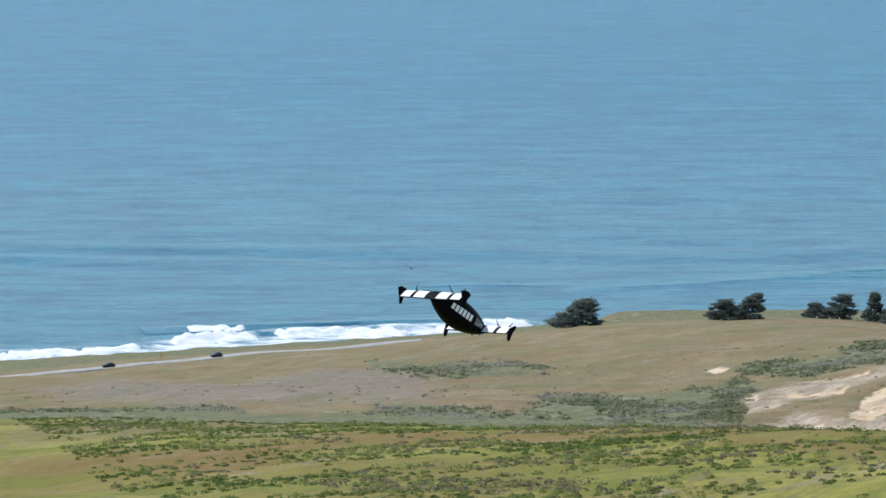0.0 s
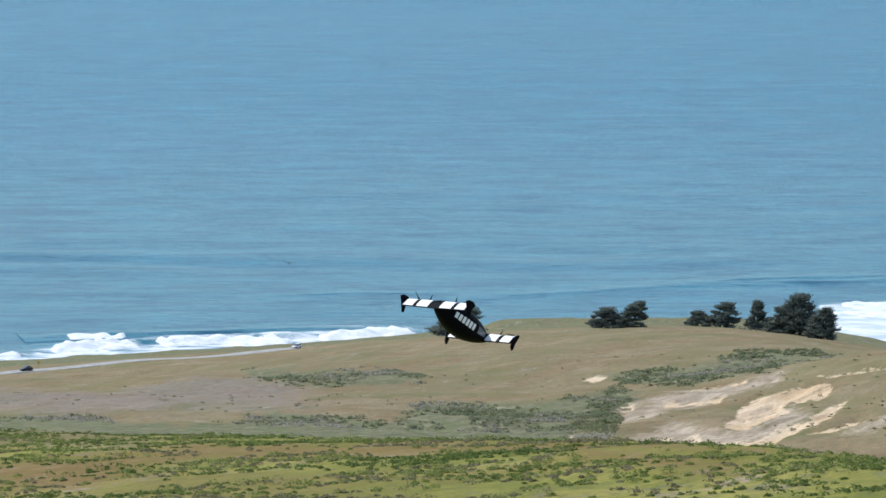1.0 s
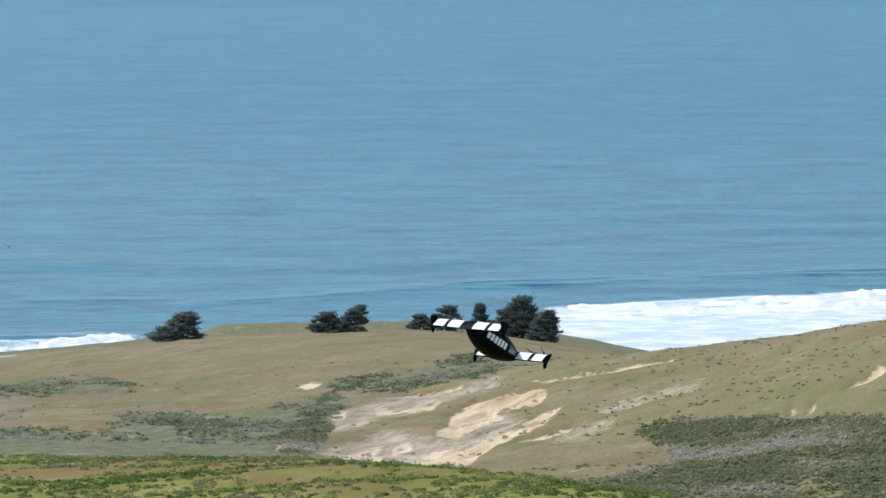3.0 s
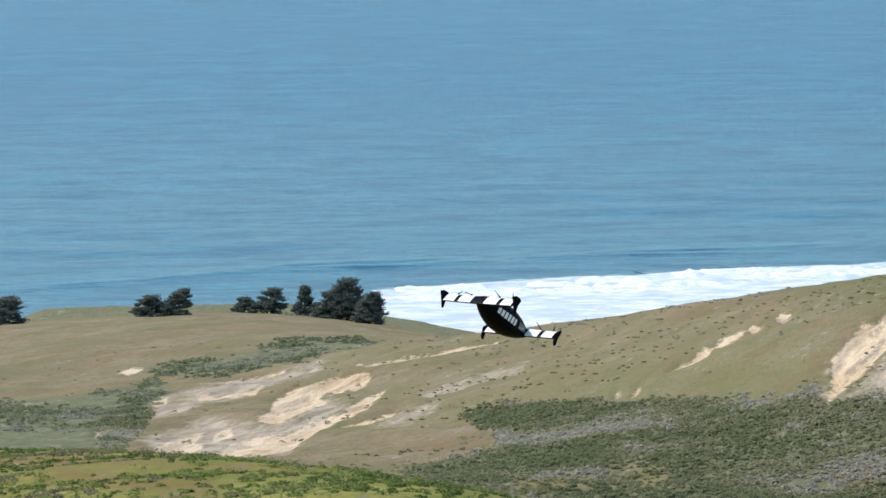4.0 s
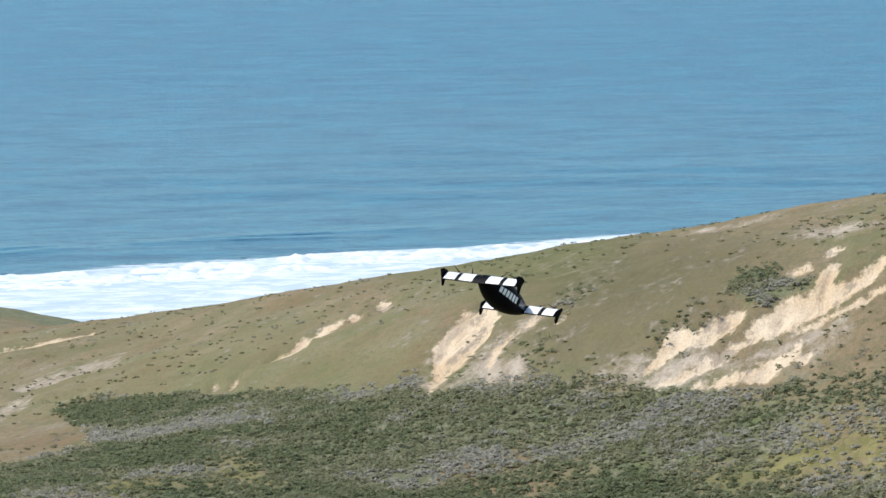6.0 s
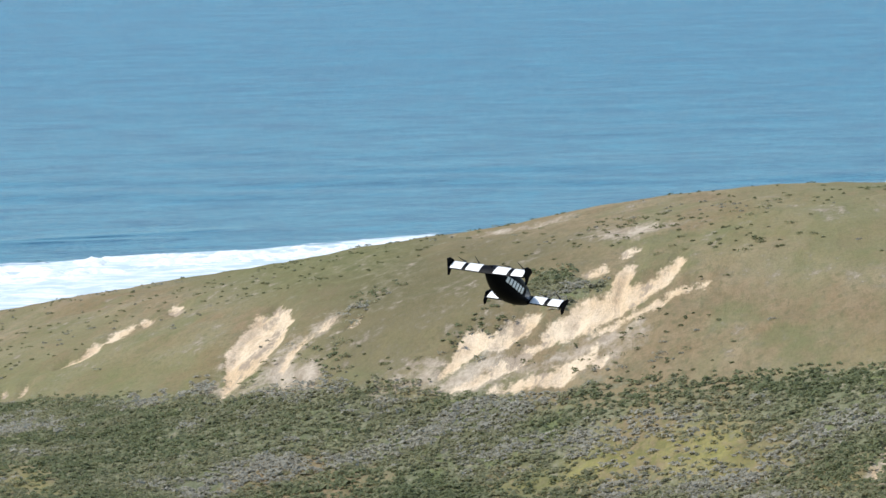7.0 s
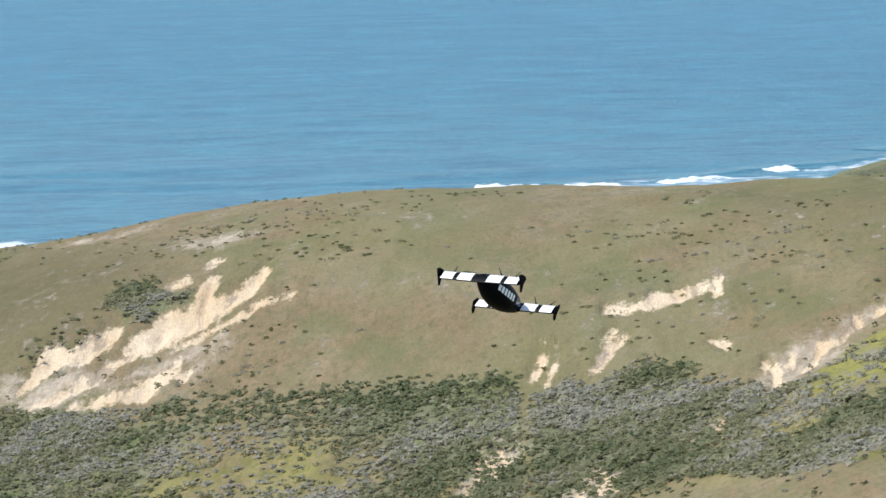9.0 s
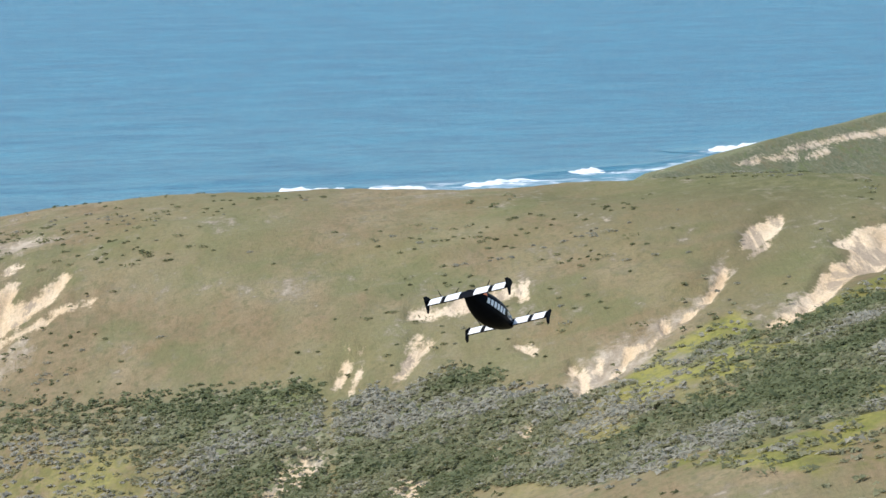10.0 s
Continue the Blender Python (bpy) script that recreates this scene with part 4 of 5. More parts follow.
def hull_point(s, a, grow=0.0):
    """A point of the hull: s from tail 0 to nose 1, a round it from its right side upwards, in degrees."""
    axis = FRONT - REAR
    up = Vector((0, -axis.z, axis.y)).normalized()
    fat = max(math.sin(math.pi * min(1, max(0, 0.04 + 0.93 * s))), 0.0) ** 0.75
    low = 0.46 * fat + 0.05
    high = 0.60 * fat + 0.07
    wide = 0.46 * fat + 0.08
    ca, sa = math.cos(radians(a)), math.sin(radians(a))
    e = 0.85
    px, pz = math.copysign(abs(ca) ** e, ca) * (wide + grow), math.copysign(abs(sa) ** e, sa) * ((high if sa > 0 else low) + grow)
    return REAR + axis * (s * 1.08 - 0.0) + up * (pz - 0.10 * math.sin(math.pi * s)) + Vector((px, 0, 0))


def hull_patch(s0, s1, a0, a1, grow=0.006, slant=0.0, n=6):
    """A thin plate that lies on the hull."""
    bm = bmesh.new()
    rows = []
    for i in range(n + 1):
        u = i / n
        rows.append([bm.verts.new(hull_point(s0 + (s1 - s0) * u + slant * k / n, a0 + (a1 - a0) * k / n, grow)) for k in range(n + 1)])
    for p, q in zip(rows, rows[1:]):
        for k in range(n):
            bm.faces.new((p[k], p[k + 1], q[k + 1], q[k]))
    bmesh.ops.recalc_face_normals(bm, faces=bm.faces)
    return bm


def build_aircraft():
    craft = thing("aircraft", "small black tandem-wing electric aircraft with white wing stripes, in flight", "aircraft")
    bm = bmesh.new()
    loft(bm, [[hull_point(i / 26, k * 15) for k in range(24)] for i in range(27)])
    hull = part("fuselage", bm, M_BLACK, craft, "gloss black seed-shaped fuselage", True)
    part("canopy", hull_patch(0.7, 0.9, -4, 22, 0.007), M_GLASS, hull, "dark tinted canopy pane", True)
    part("canopy", hull_patch(0.7, 0.9, 184, 158, 0.007), M_GLASS, hull, "dark tinted canopy pane", True)
    part("marking", hull_patch(0.17, 0.25, 24, 44, 0.008), M_ORANGE, hull, "orange oval marking", True)
    for k in range(6):                      # the marking on the side, as plain bars
        part("marking", hull_patch(0.24 + 0.066 * k, 0.24 + 0.066 * k + 0.048, -5, 16, 0.008, 0.01), M_MARK, hull, "white block marking", True)
    rotors = []
    for centre, name in ((REAR, "rear_wing"), (FRONT, "front_wing")):
        bm = bmesh.new()
        wing_span(bm, -1.98, 1.98, 0.52, 0.085)
        wing = part(name, bm, M_BLACK, craft, "black wing with white stripes", True)
        wing.location = centre
        for x0, x1 in ((0.36, 1.06), (1.27, 1.87)):
            part("stripe", white_panel(x0, x1, 0.52), M_WHITE, wing, "white painted wing panel", True)
            part("stripe", white_panel(-x1, -x0, 0.52), M_WHITE, wing, "white painted wing panel", True)
        for side in (-1, 1):
            if name == "rear_wing":
                outline = [(-0.2, 0.26), (-0.02, 0.3), (0.2, 0.22), (0.3, 0.1), (0.12, -0.1), (0.02, -0.4), (-0.08, -0.42), (-0.12, -0.15)]
                part("tip_fin", fin(outline, side * 2.0, 0.05), M_BLACK, wing, "black swept tip fin")
            else:
                outline = [(-0.1, 0.1), (0.2, 0.22), (0.26, 0.16), (0.04, -0.14), (-0.05, -0.38), (-0.14, -0.41), (-0.19, -0.26)]
                part("tip_fin", fin(outline, side * 2.0, 0.06), M_BLACK, wing, "black drooped wing tip")
            for x in (0.78, 1.5):
                ca, sa = math.cos(radians(TILT)), math.sin(radians(TILT))
                d = Vector((0, ca, sa))
                at = Vector((side * x, 0, 0)) + Vector((0, 0.04, -0.05))
                bm = bmesh.new()
                tube(bm, [at - d * 0.14, at - d * 0.1, at, at + d * 0.30, at + d * 0.36], [0.012, 0.025, 0.036, 0.036, 0.024], 10)
                part("motor_pod", bm, M_DARKMETAL, wing, "", True)
                rotor = new("rotor")
                rotor.parent = wing
                hub = at + d * 0.38
                base = Matrix.Translation(hub) @ pose(0, 0, 0, TILT - 90, 0, 0)
                rotor.matrix_basis = base
                bm = bmesh.new()
                for sgn in (-1, 1):
                    rings = []
                    for i in range(6):
                        q = 0.03 + 0.33 * i / 5
                        w = 0.018 * (1.3 - 0.7 * i / 5)
                        tw = radians(35 - 22 * i / 5) * sgn
                        rings.append([Vector((sgn * q, w * math.cos(b) * math.cos(tw) - 0.006 * math.sin(b), w * math.cos(b) * math.sin(tw) + 0.006 * math.sin(b))) for b in (0, 1.57, 3.14, 4.71)])
                    loft(bm, rings)
                blade = part("blade", bm, M_DARKMETAL, rotor)
                bm = bmesh.new()
                tube(bm, [(0, 0, -0.05), (0, 0, 0.02), (0, 0, 0.06)], [0.035, 0.035, 0.008], 10)
                part("spinner", bm, M_DARKMETAL, rotor)
                rotors.append((rotor, base, side))
    return craft, rotors


AIRCRAFT, ROTORS = build_aircraft()


# ---- shrubs ----
def scatter(n, az0, az1, r0, r1, rng):
    """Points spread evenly over a sector of the land."""
    az = np.radians(rng.uniform(az0, az1, n))
    r = np.sqrt(rng.uniform(r0 * r0, r1 * r1, n))
    return FAN_X + np.sin(az) * r, FAN_Y + np.cos(az) * r


def build_shrubs():
    rng = np.random.default_rng(5)
    # low shrubs over the lush near hill
    x, y = scatter(66000, -8, 13, 200, 590, rng)
    clump = fbm(x, y, 13.0, 4, 71)
    keep = (rng.uniform(0, 1, len(x)) < smooth(0.28, 0.54, clump) * 0.42 * near_hill(x, y)) & (covered("rust", x, y, 0.02) < rng.uniform(0.4, 1.3, len(x)))
    x, y = x[keep], y[keep]
    w = 0.4 + rng.exponential(0.36, len(x)).clip(0, 1.8)
    shrub_field("low_shrubs", x, y, w, w * rng.uniform(0.2, 0.32, len(x)), 30, 0.15, M_NEAR, rng, "low green coastal shrubs dotted over the lush near hill", "shrubs", 0.0, 0.9)
    # dense scrub of the valley and the bands beyond
    def scrub_density(x, y):
        az, r = bearing(x, y)
        dens = np.clip(covered("scrub", x, y, 0.005) * 1.5 - 1.35 * covered("lush", x, y, 0.008) - 1.8 * covered("sand", x, y, 0.008), 0, 1)
        dens = np.maximum(dens, covered("thicket", x, y, 0.006) * 0.16)
        open_grass = smooth(17, 22, az) * smooth(0.54, 0.44, fbm(x, y, 30.0, 4, 57))      # grass shows between the scrub there
        return dens * (1 - near_hill(x, y)) * (0.55 + 0.45 * smooth(0.4, 0.56, fbm(x, y, 18.0, 3, 77))) * (1 - 0.85 * open_grass)

    x, y = scatter(260000, 3, 33, 320, 790, rng)
    keep = rng.uniform(0, 1, len(x)) < scrub_density(x, y)
    x, y = x[keep], y[keep]
    w = 0.7 + rng.exponential(0.45, len(x)).clip(0, 2.2)
    shrub_field("valley_scrub", x, y, w, w * rng.uniform(0.2, 0.34, len(x)), 12, 0.26 + 0.08 * w, M_SCRUB, rng, "dense grey-green coastal scrub filling the valley", "shrubs", 0.0, 2.2)
    # low scrub in patches on the hill before the sea, paled for haze
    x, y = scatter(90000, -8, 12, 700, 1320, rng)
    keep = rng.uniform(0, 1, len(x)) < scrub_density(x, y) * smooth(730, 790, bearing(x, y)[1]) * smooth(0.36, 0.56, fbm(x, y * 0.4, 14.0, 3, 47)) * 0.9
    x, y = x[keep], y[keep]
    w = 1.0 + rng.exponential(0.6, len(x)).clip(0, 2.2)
    shrub_field("bluff_scrub", x, y, w, w * rng.uniform(0.14, 0.26, len(x)), 12, 0.3 + 0.1 * w, M_HAZED_SCRUB, rng, "low scrub patches on the dry hill, pale grey-green with painted haze", "shrubs", 0.0, 2.2)
    # single shrubs on the dry slopes
    x, y = scatter(80000, -8, 34, 380, 1050, rng)
    dens = 1 - np.clip(covered("scrub", x, y, 0.006) * 2 + covered("sand", x, y, 0.005) * 1.6, 0, 1)
    az, r = bearing(x, y)
    dens *= (1 - near_hill(x, y)) * (0.25 + 0.75 * smooth(4, 11, az)) * (0.3 + 0.7 * smooth(820, 560, r))
    keep = rng.uniform(0, 1, len(x)) < dens * smooth(0.3, 0.62, fbm(x, y, 40.0, 3, 83)) * 0.34
    x, y = x[keep], y[keep]
    w = 0.4 + rng.exponential(0.55, len(x)).clip(0, 3.4)
    shrub_field("slope_shrubs", x, y, w, w * 0.2, 22, 0.24, M_SLOPE, rng, "small dark shrubs dotted over the dry grass slopes", "shrubs", 0.0, 1.0)
    # growth within the bare sand
    x, y = scatter(60000, 0, 34, 380, 1000, rng)
    keep = (covered("sand", x, y, 0.004) > 0.5) & (rng.uniform(0, 1, len(x)) < smooth(0.6, 0.75, fbm(x, y, 14.0, 3, 91)) * 0.35)
    x, y = x[keep], y[keep]
    w = rng.uniform(0.5, 1.4, len(x))
    shrub_field("sand_shrubs", x, y, w, w * 0.4, 24, 0.22, M_SLOPE, rng, "small shrubs rooted in the bare sand scars", "shrubs", 0.7)


build_shrubs()


# ---- cypresses on the bluff ----
def cypress(x, y, height, spread, lean, seed, label, apex=0.0, pads=34):
    rng = np.random.default_rng(seed)
    z = float(ground_z(np.array([x]), np.array([y]))[0])
    tree = thing("cypress", label, "tree", pose(x, y, z - 0.3), "cypresses on the bluff")
    top = Vector((apex + lean * 0.3, 0, height * 0.78))
    path = [Vector((0, 0, 0)).lerp(top, k / 6) + Vector((math.sin(k * 1.7 + seed) * 0.3, math.cos(k * 1.3 + seed) * 0.3, 0)) * (k > 0) for k in range(7)]
    bm = bmesh.new()
    tube(bm, path, [0.55 * (1 - 0.13 * k) * height / 12 for k in range(7)], 9)
    part("trunk", bm, M_BARK, tree, "grey twisted trunk", True)
    centres = []
    for k in range(int(pads * 4)):
        u = rng.uniform(0.0, 1.0) ** 1.3
        a = rng.uniform(0, 2 * math.pi)
        reach = spread * 0.43 * (1.0 - 0.72 * max(0, u - 0.2) / 0.8) * math.sqrt(rng.uniform(0.1, 1.25))
        c = Vector((math.cos(a) * reach + (apex + lean * 0.5) * u, math.sin(a) * reach * 0.7, height * (0.07 + 0.86 * u)))
        centres.append((c, u))
        if k % 9 == 0:
            bm = bmesh.new()
            p0 = path[min(5, int(u * 4.5))]
            mid = p0.lerp(c, 0.55) - Vector((0, 0, 0.5))
            tube(bm, [p0, mid, c - Vector((0, 0, 0.3))], [0.16, 0.1, 0.03], 6)
            part("limb", bm, M_BARK, tree, "", True)
    C, O, T = [], [], []
    for c, u in centres:
        n = int(140 + 60 * (1 - u))
        size = np.array([spread * 0.06, spread * 0.06, height * 0.032]) * rng.uniform(0.6, 1.4)
        q = rng.normal(size=(n, 3)) * 0.72
        q[:, 2] = np.where(q[:, 2] < 0, q[:, 2] * 0.6, q[:, 2])
        p = np.array(c) + q * size
        p[:, 2] += 0.05 * height * (np.hypot(q[:, 0], q[:, 1]) - 0.7) * (0.3 + 0.5 * u)
        C.append(p)
        O.append(q + (0, 0, 0.4))
        T.append(np.full(n, rng.uniform(0, 0.8)))
    C, O = np.concatenate(C), np.concatenate(O)
    P = leaves_at(C, np.full(len(C), 0.36), rng, O, 0.6)
    crown = triangles("crown", P, M_CYPRESS, np.concatenate(T))
    crown.parent = tree
    tagged(crown, "dark wind-shaped needle crown")
    return tree


cypress(50.6, 1548, 11.6, 21.0, 5.0, 1, "dark wind-swept cypress alone on the bluff edge", 3.5, 44)
cypress(107.3, 1497, 8.2, 15.6, -1.0, 2, "low bushy dark cypress beside a flat-topped one", -0.5, 26)
cypress(115.6, 1497, 10.4, 14.2, 3.0, 3, "flat-topped wind-bent dark cypress on the bluff", 1.5, 26)
cypress(149.6, 1588, 6.6, 10.8, 0.0, 4, "small dark cypress on the grassy bluff", 0.0, 18)
cypress(157.9, 1586, 10.8, 16.6, 3.0, 5, "flat-topped grey-green cypress with open limbs", 1.5, 24)
cypress(172.1, 1575, 12.4, 9.8, 0.0, 6, "narrow upright dark cypress", 0.0, 26)
cypress(181.7, 1570, 11.8, 16.0, 0.0, 7, "dense dark cypress in a clump", 0.0, 30)
cypress(188.2, 1568, 17.2, 19.0, 0.0, 8, "tall pointed dark cypress over the clump", 0.0, 46)
cypress(194.2, 1548, 13.0, 14.5, 1.5, 9, "dark cypress leaning out over the slope", 0.5, 34)


# ---- coast road and its cars ----
ROAD = [(-420.0, 1120.0), (-260.0, 1245.0), (-160.0, 1320.0), (-128.0, 1340.0), (-103.0, 1354.0), (-81.0, 1370.0), (-64.0, 1383.0), (-29.0, 1432.0), (-8.0, 1462.0)]


def road_at(x):
    xs, ys = [p[0] for p in ROAD], [p[1] for p in ROAD]
    y = float(np.interp(x, xs, ys))
    z = float(np.mean([ground_z(np.array([x + d]), np.array([y + d]))[0] for d in (-6, 0, 6)])) + 0.45
    return Vector((x, y, z))


def build_road():
    bm = bmesh.new()
    rows = []
    for k in range(105):
        x = -420.0 + 412.0 * k / 104
        p, q = road_at(x), road_at(x + 0.5)
        side = (q - p).cross(Vector((0, 0, 1))).normalized()
        rows.append([bm.verts.new(p + side * s + Vector((0, 0, dz))) for s, dz in ((-3.2, -0.6), (-2.9, 0.0), (0.0, 0.05), (2.9, 0.0), (3.2, -0.6))])
    for a, b in zip(rows, rows[1:]):
        for k in range(4):
            bm.faces.new((a[k], a[k + 1], b[k + 1], b[k]))
    bmesh.ops.recalc_face_normals(bm, faces=bm.faces)
    road = part("road", bm, M_ROAD)
    tagged(road, "pale worn asphalt coast road along the bluff", "road", kind="structure")


build_road()


def build_car(label, paint_mat, tall=1.5):
    """Ahead is +y."""
    car = thing("car", label, "car", None, "cars on the coast road")
    bm = bmesh.new()

    def ring(y, w, z0, z1):
        return [Vector((s * w, y, z)) for s, z in ((-1, z0 + 0.12), (-0.9, z0), (0.9, z0), (1, z0 + 0.12), (1, z1 - 0.15), (0.86, z1), (-0.86, z1), (-1, z1 - 0.15))]

    loft(bm, [ring(-2.3, 0.78, 0.4, 0.85), ring(-2.15, 0.88, 0.3, 0.98), ring(-0.9, 0.92, 0.25, 1.0), ring(0.8, 0.92, 0.25, 0.98), ring(1.9, 0.88, 0.28, 0.86), ring(2.25, 0.75, 0.38, 0.7)])
    body = part("body", bm, paint_mat, car)
    bm = bmesh.new()
    loft(bm, [ring(-1.9, 0.78, 0.9, 1.05), ring(-1.3, 0.74, 0.9, tall), ring(0.1, 0.72, 0.9, tall), ring(1.0, 0.78, 0.88, 1.02)])
    cabin = part("cabin", bm, M_GLASS, car, "dark glazed cabin")
    bm = bmesh.new()
    loft(bm, [ring(-1.25, 0.76, tall - 0.07, tall + 0.04), ring(0.05, 0.74, tall - 0.07, tall + 0.04)])
    part("roof", bm, paint_mat, cabin)
    for s in (-1, 1):
        bm = bmesh.new()
        loft(bm, [[Vector((s * 0.6 + dx, 2.2 + dy, 0.62 + dz)) for dx, dz in ((-0.15, -0.07), (0.15, -0.07), (0.15, 0.07), (-0.15, 0.07))] for dy in (-0.1, 0.08)])
        part("headlight", bm, M_LIGHT, car)
        for y in (-1.4, 1.4):
            bm = bmesh.new()
            tube(bm, [(s * 0.72, y, 0.33), (s * 0.78, y, 0.33), (s * 0.9, y, 0.33), (s * 0.94, y, 0.33)], [0.28, 0.33, 0.33, 0.27], 16)
            wheel = part("wheel", bm, M_TYRE, car)
            bm = bmesh.new()
            tube(bm, [(s * 0.88, y, 0.33), (s * 0.955, y, 0.33)], [0.2, 0.18], 12)
            part("rim", bm, M_DARKMETAL, wheel)
    return car


CARS = [(build_car("dark hatchback car driving along the coast road", M_CARBLACK, 1.6), -79.0),
        (build_car("black car driving along the coast road", M_CARBLACK), -114.5),
        (build_car("white car driving along the coast road", M_CARWHITE), 12.0)]


# ---- small things along the bluff ----
def build_sign(x):
    p = road_at(x) + Vector((-3.5, 5.5, -0.6))
    sign = thing("road_sign", "small yellow sign on a post beside the coast road", "sign", pose(*p))
    bm = bmesh.new()
    tube(bm, [(0, 0, -0.4), (0, 0, 1.6), (0, 0, 2.7)], [0.06, 0.06, 0.05], 8)
    part("post", bm, M_POST, sign, "grey wooden post")
    bm = bmesh.new()
    loft(bm, [[Vector((sx * 0.5 * k, y, 2.2 + sz * 0.55 * k)) for sx, sz in ((-1, -1), (1, -1), (1, 1), (-1, 1))] for y, k in ((-0.1, 0.94), (-0.085, 1.0), (-0.07, 0.94))])
    part("panel", bm, M_SIGN, sign, "yellow sign panel")


build_sign(-94.0)


def build_fence(x0, x1, y, n):
    z = [float(ground_z(np.array([x0 + (x1 - x0) * k / (n - 1)]), np.array([y]))[0]) for k in range(n)]
    fence = thing("fence", "grey weathered post fence on the grassy bluff", "fence", pose(x0, y, z[0]))
    step = (x1 - x0) / (n - 1)
    for k in range(n):
        bm = bmesh.new()
        tube(bm, [(step * k, 0, z[k] - z[0] - 0.5), (step * k + 0.03, 0, z[k] - z[0] + 1.2), (step * k + 0.04, 0, z[k] - z[0] + 1.5)], [0.13, 0.12, 0.09], 7)
        part("post", bm, M_POST, fence)
    for h in (0.6, 1.25):
        bm = bmesh.new()
        tube(bm, [(step * k, -0.13, z[k] - z[0] + h) for k in range(n)], [0.05] * n, 6)
        part("rail", bm, M_POST, fence)


build_fence(160.0, 173.0, 1549.0, 7)


# ---- surf: breaking waves ----
def breaker(p0, p1, height, seed, white, label):
    """A breaking wave from p0 to p1 in the plan; white: stretches of the crest, 0 to 1, that have broken."""
    rng = np.random.default_rng(seed)
    a, b = Vector((*p0, 0)), Vector((*p1, 0))
    wave = thing("breaker", label, "wave", pose(*((a + b) / 2)), "breaking waves")
    along = (b - a).normalized()
    off = Vector((along.y, -along.x, 0))
    if off.y > 0:
        off = -off                              # towards the shore
    length = (b - a).length
    n, m = max(30, int(length / 3.0)), 14
    V = np.zeros((n + 1, m + 1, 3))
    for i in range(n + 1):
        u = i / n
        taper = math.sin(math.pi * min(1, max(0, u))) ** 0.9
        h = height * taper * (0.8 + 0.4 * noise.noise((u * 7 + seed, seed, 0)))
        bend = 10.0 * noise.noise((u * 3.1, seed * 1.7, 2.0))
        for k in range(m + 1):
            v = k / m
            d = -22 + 34 * v + bend
            z = h * math.exp(-((v - 0.62) / (0.26 if v < 0.62 else 0.1)) ** 2) + 0.12
            V[i, k] = tuple(along * (u - 0.5) * length + off * d)[:2] + (z - 0.25 * (abs(v - 0.5) > 0.47),)
    me = grid_mesh("wave_face", V)
    wx, wy = V[..., 0] + (a.x + b.x) / 2, V[..., 1] + (a.y + b.y) / 2
    broken = sum(u1 - u0 for u0, u1 in white)
    glassy = (np.abs(np.linspace(0, 1, m + 1) - 0.6)[None, :] < 0.14) & (broken < 0.7)
    paint(me, "foam", np.where(glassy, 0.2, surf(wx, wy)[0]))
    paint(me, "shoal", np.full((n + 1, m + 1), 0.9))
    me.materials.append(M_SEA)
    face = new("wave_face", me)
    face.parent = wave
    tagged(face, "glassy grey-green wave back")
    for u0, u1 in white:
        nn, mm = max(16, int(length * (u1 - u0) / 1.6)), 18
        u, v = np.meshgrid(np.linspace(u0, u1, nn), np.linspace(0, 1, mm), indexing="ij")
        end = np.clip(np.minimum(u - u0, u1 - u) / (u1 - u0) / 0.08, 0, 1) ** 0.6
        d = v * 24 - 4 + np.array([10.0 * noise.noise((q * 3.1, seed * 1.7, 2.0)) for q in u[:, 0]])[:, None]
        sx = (u - 0.5) * length
        puff = fbm(sx + 500 * seed, d * 1.3, 5.0, 4, 100 + seed)
        env = np.where(v < 0.2, smooth(0.0, 0.2, v), np.exp(-((v - 0.2) / 0.42) ** 2))
        rag = fbm(sx + 300 * seed, d, 3.2, 3, 140 + seed)
        z = height * end * env * (0.15 + 1.6 * puff) - 0.15 - 1.0 * (1 - end) * rag * 2 - (0.5 + 1.2 * smooth(0.3, 1.0, v)) * smooth(0.42, 0.62, rag)
        V = np.outer(sx.ravel(), np.array(along)) + np.outer(d.ravel(), np.array(off))
        V[:, 2] = z.ravel()
        me = grid_mesh("white_water", V.reshape(nn, mm, 3))
        me.materials.append(M_FOAM)
        foam = new("white_water", me)
        foam.parent = wave
        tagged(foam, "churning white water")
    return wave, off


BREAKERS = []
BREAKERS.append(breaker((-187, 1551), (-110, 1590), 1.8, 1, [(0.0, 0.9)], "breaking wave with churning white water near the shore"))
BREAKERS.append(breaker((-117, 1597), (42, 1659), 3.0, 2, [(0.04, 0.27), (0.31, 0.64), (0.7, 0.97)], "breaking wave with churning white water near the shore"))
BREAKERS.append(breaker((-124, 1637), (19, 1667), 1.8, 3, [(0.12, 0.3)], "breaking wave with churning white water near the shore"))
BREAKERS.append(breaker((211, 1718), (365, 1743), 1.0, 4, [(0.02, 0.97)], "breaking wave with churning white water near the shore"))
BREAKERS.append(breaker((351, 1776), (524, 1817), 2.2, 5, [(0.03, 0.55), (0.62, 0.8)], "breaking wave with churning white water near the shore"))
BREAKERS.append(breaker((214, 1738), (354, 1767), 1.9, 6, [(0.1, 0.4), (0.5, 0.95)], "breaking wave with churning white water near the shore"))
BREAKERS.append(breaker((258, 1725), (382, 1755), 1.9, 7, [(0.02, 0.95)], "breaking wave with churning white water near the shore"))
BREAKERS.append(breaker((374, 1762), (554, 1825), 1.9, 8, [(0.05, 0.97)], "breaking wave with churning white water near the shore"))
BREAKERS.append(breaker((824, 1991), (918, 1984), 2.2, 10, [(0.1, 0.5), (0.6, 0.97)], "breaking wave with churning white water near the shore"))
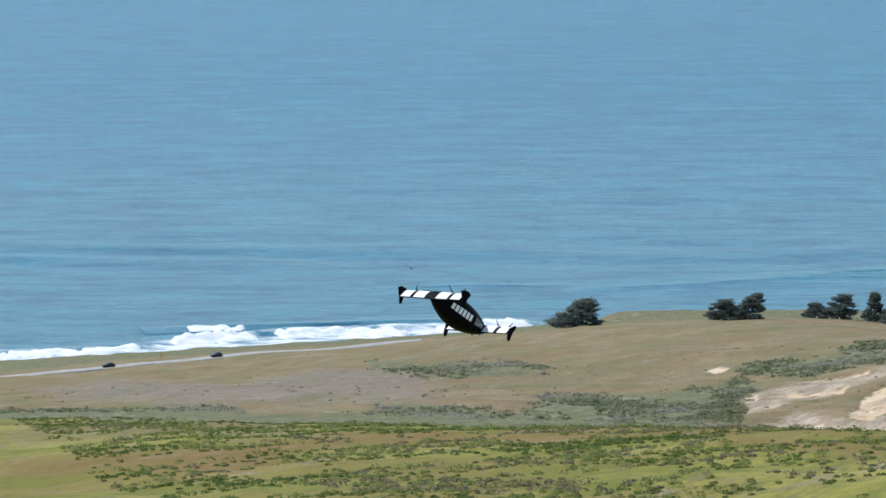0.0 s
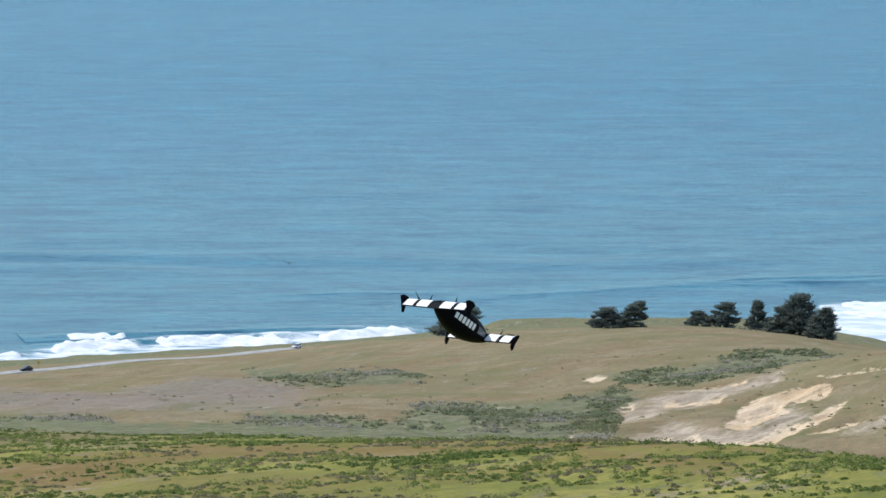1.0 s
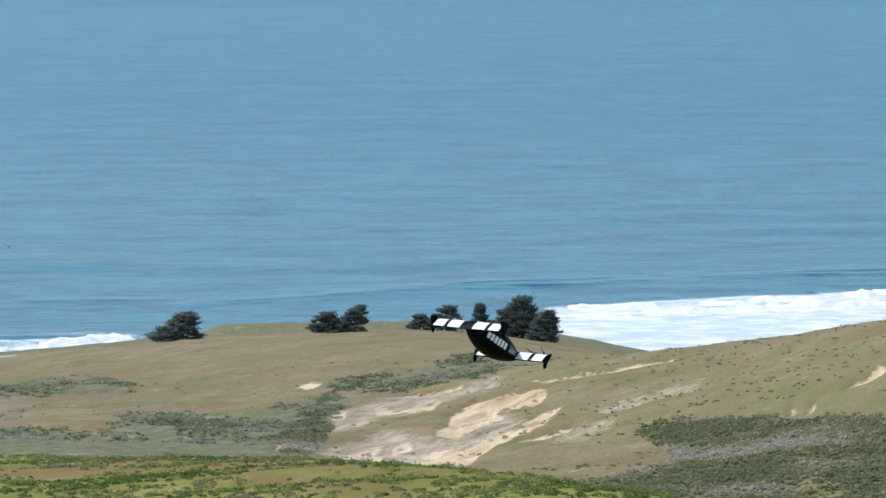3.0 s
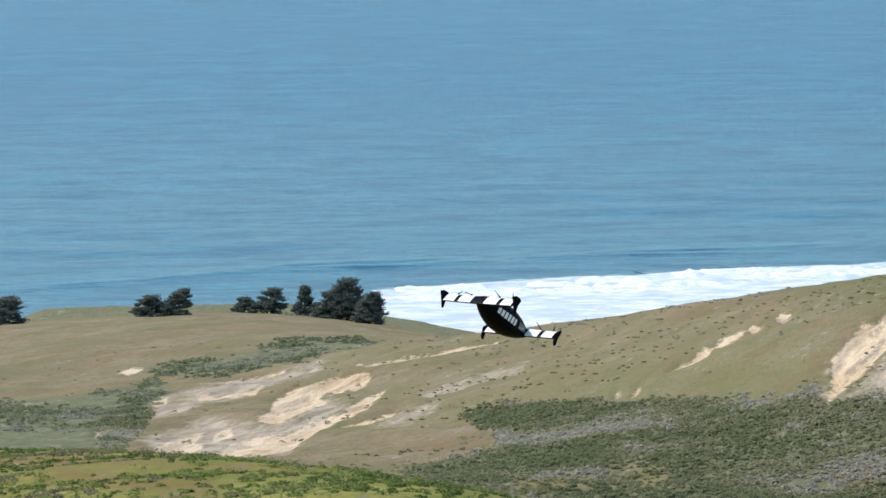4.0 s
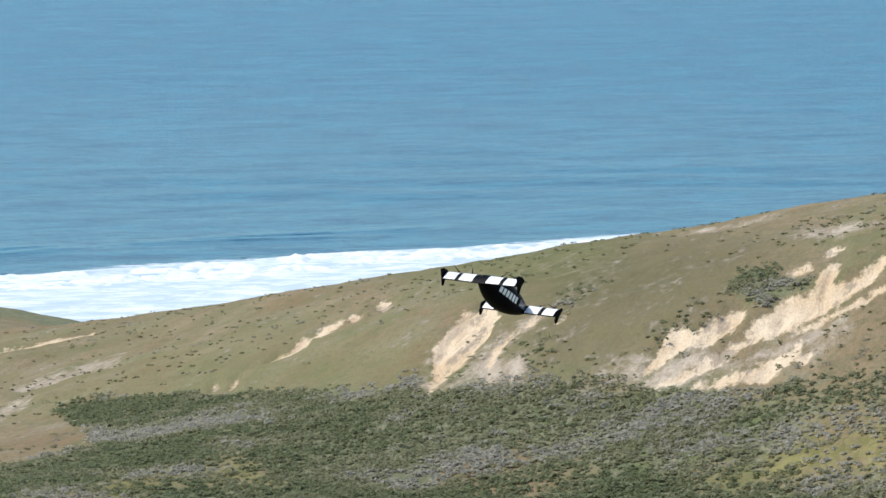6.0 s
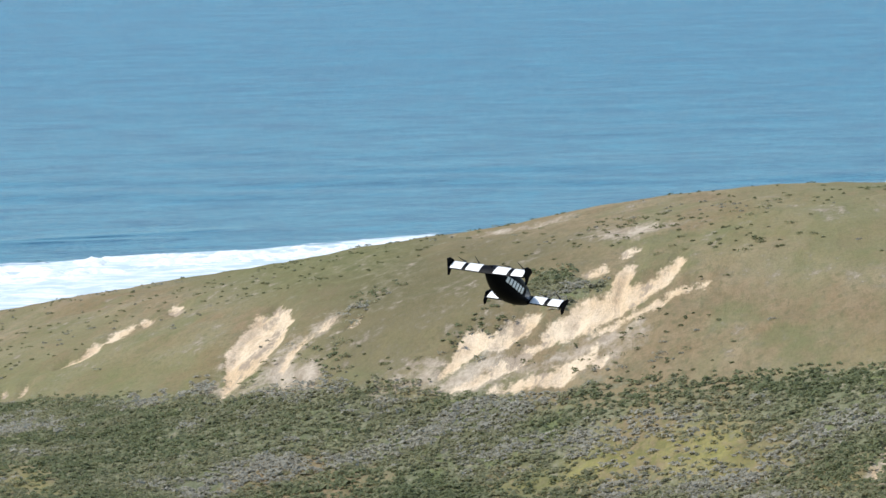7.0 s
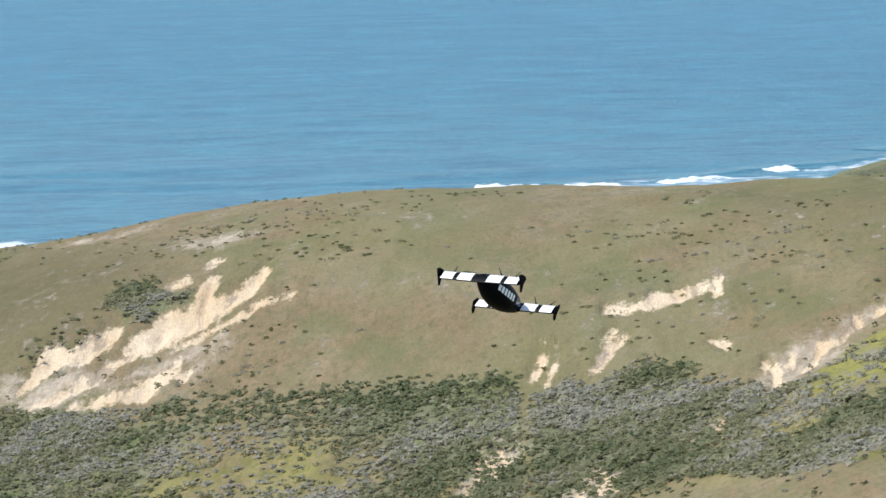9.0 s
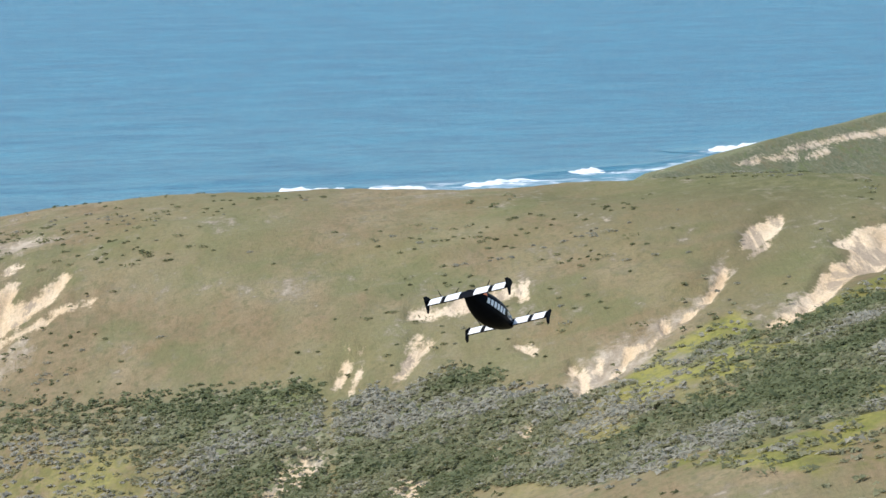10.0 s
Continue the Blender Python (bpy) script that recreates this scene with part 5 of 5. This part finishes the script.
BREAKERS.append(breaker((912, 1977), (1146, 2086), 1.4, 11, [(0.08, 0.3), (0.45, 0.55)], "breaking wave with churning white water near the shore"))
BREAKERS.append(breaker((1136, 2110), (1272, 2172), 2.4, 12, [(0.1, 0.97)], "breaking wave with churning white water near the shore"))
BREAKERS.append(breaker((-39, 1785), (71, 1795), 0.72, 13, [], "unbroken swell rising towards the shore"))
BREAKERS.append(breaker((145, 1828), (286, 1862), 1.04, 14, [], "unbroken swell rising towards the shore"))
BREAKERS.append(breaker((140, 1824), (300, 1845), 1.04, 15, [], "unbroken swell rising towards the shore"))
BREAKERS.append(breaker((286, 1858), (486, 1901), 0.91, 16, [], "unbroken swell rising towards the shore"))
BREAKERS.append(breaker((55, 1771), (241, 1843), 0.85, 17, [], "unbroken swell rising towards the shore"))
BREAKERS.append(breaker((281, 1860), (429, 1870), 0.72, 18, [], "unbroken swell rising towards the shore"))


# ---- a seabird over the water ----
def build_bird():
    bird = thing("seabird", "dark seabird gliding low over the water", "bird")
    bm = bmesh.new()
    loft(bm, [[Vector((math.cos(a) * r, y, math.sin(a) * r * 0.85)) for a in (0, 1.05, 2.09, 3.14, 4.19, 5.24)] for y, r in ((-0.34, 0.02), (-0.2, 0.06), (0.0, 0.085), (0.18, 0.06), (0.28, 0.045), (0.4, 0.012))])
    part("body", bm, M_FEATHER, bird, "", True)
    wings = []
    for s in (-1, 1):
        bm = bmesh.new()
        loft(bm, [[Vector((s * x, y0, 0.0)), Vector((s * x, (y0 + y1) / 2, 0.02)), Vector((s * x, y1, 0.0)), Vector((s * x, (y0 + y1) / 2, -0.01))] for x, y0, y1 in ((0.04, -0.1, 0.12), (0.3, -0.06, 0.16), (0.55, -0.1, 0.08), (0.8, -0.2, -0.16))])
        wings.append((part("wing", bm, M_FEATHER, bird), s))
    return bird, wings


BIRD, BIRD_WINGS = build_bird()


# ---- what moves ----
def motions():
    walk(AIRCRAFT, [
        (0, pose(0.52, 158.10, 192.31, -7.7, -2.9, -50.9)),
        (0.5, pose(4.65, 162.69, 191.80, -7.2, -2.9, -51.5)),
        (1, pose(8.85, 167.25, 191.37, -7.0, -2.0, -50.8)),
        (1.5, pose(13.17, 171.75, 190.89, -6.9, -1.2, -51.6)),
        (2, pose(17.61, 176.14, 190.21, -5.4, -1.5, -51.7)),
        (2.5, pose(22.24, 180.42, 189.62, -4.6, -1.4, -51.6)),
        (4, pose(36.34, 192.09, 188.98, -7.2, -1.4, -52.7)),
        (4.5, pose(41.13, 195.71, 188.66, -6.4, -1.0, -53.8)),
        (5, pose(46.17, 199.17, 188.58, -5.4, -1.3, -54.6)),
        (6.5, pose(62.20, 208.31, 188.42, -5.4, 1.1, -55.9)),
        (7, pose(67.68, 210.91, 188.42, -5.4, 1.4, -56.8)),
        (7.5, pose(73.08, 213.37, 188.36, -5.7, 1.1, -57.5)),
        (8, pose(78.38, 215.69, 188.19, -6.2, 1.1, -58.1)),
        (8.5, pose(83.65, 217.87, 187.87, -5.7, 0.9, -58.0)),
        (9, pose(88.87, 219.89, 187.46, -4.4, -0.2, -58.5)),
        (9.5, pose(93.96, 221.83, 187.02, -6.3, -3.4, -58.8)),
        (10, pose(98.79, 223.76, 186.33, -6.1, -15.1, -58.8)),
    ])
    for k, (rotor, base, side) in enumerate(ROTORS):
        walk(rotor, [(i * 0.1, base @ pose(0, 0, 0, 0, 0, side * (i * 76.0 + k * 47.0))) for i in range(101)])
    for car, x in CARS:                         # along the road at about 100 km/h
        rows = []
        for i in range(21):
            p, q = road_at(x - 11.0 * i), road_at(x - 11.0 * i - 1.0)
            rows.append((i * 0.5, pose(*p, 0, 0, math.degrees(math.atan2(-(q.x - p.x), q.y - p.y)))))
        walk(car, rows)
    for wave, off in BREAKERS:                  # rolling slowly in
        m = wave.matrix_basis.copy()
        walk(wave, [(t, Matrix.Translation(off * (1.6 * (t - 4.0))) @ m) for t in (0.0, 5.0, 10.0)])
    walk(BIRD, [(t, pose(-3.4 + 2.5 * t, 420.0 + 9.2 * t, 164.4 + 0.4 * t, 0, 8, -15)) for t in (0.0, 2.0, 4.0, 7.0, 10.0)])
    for wing, s in BIRD_WINGS:
        walk(wing, [(i * 0.2, pose(0, 0, 0.02, 0, s * (-14 + 20 * math.sin(i * 1.9)), 0)) for i in range(51)])


motions()
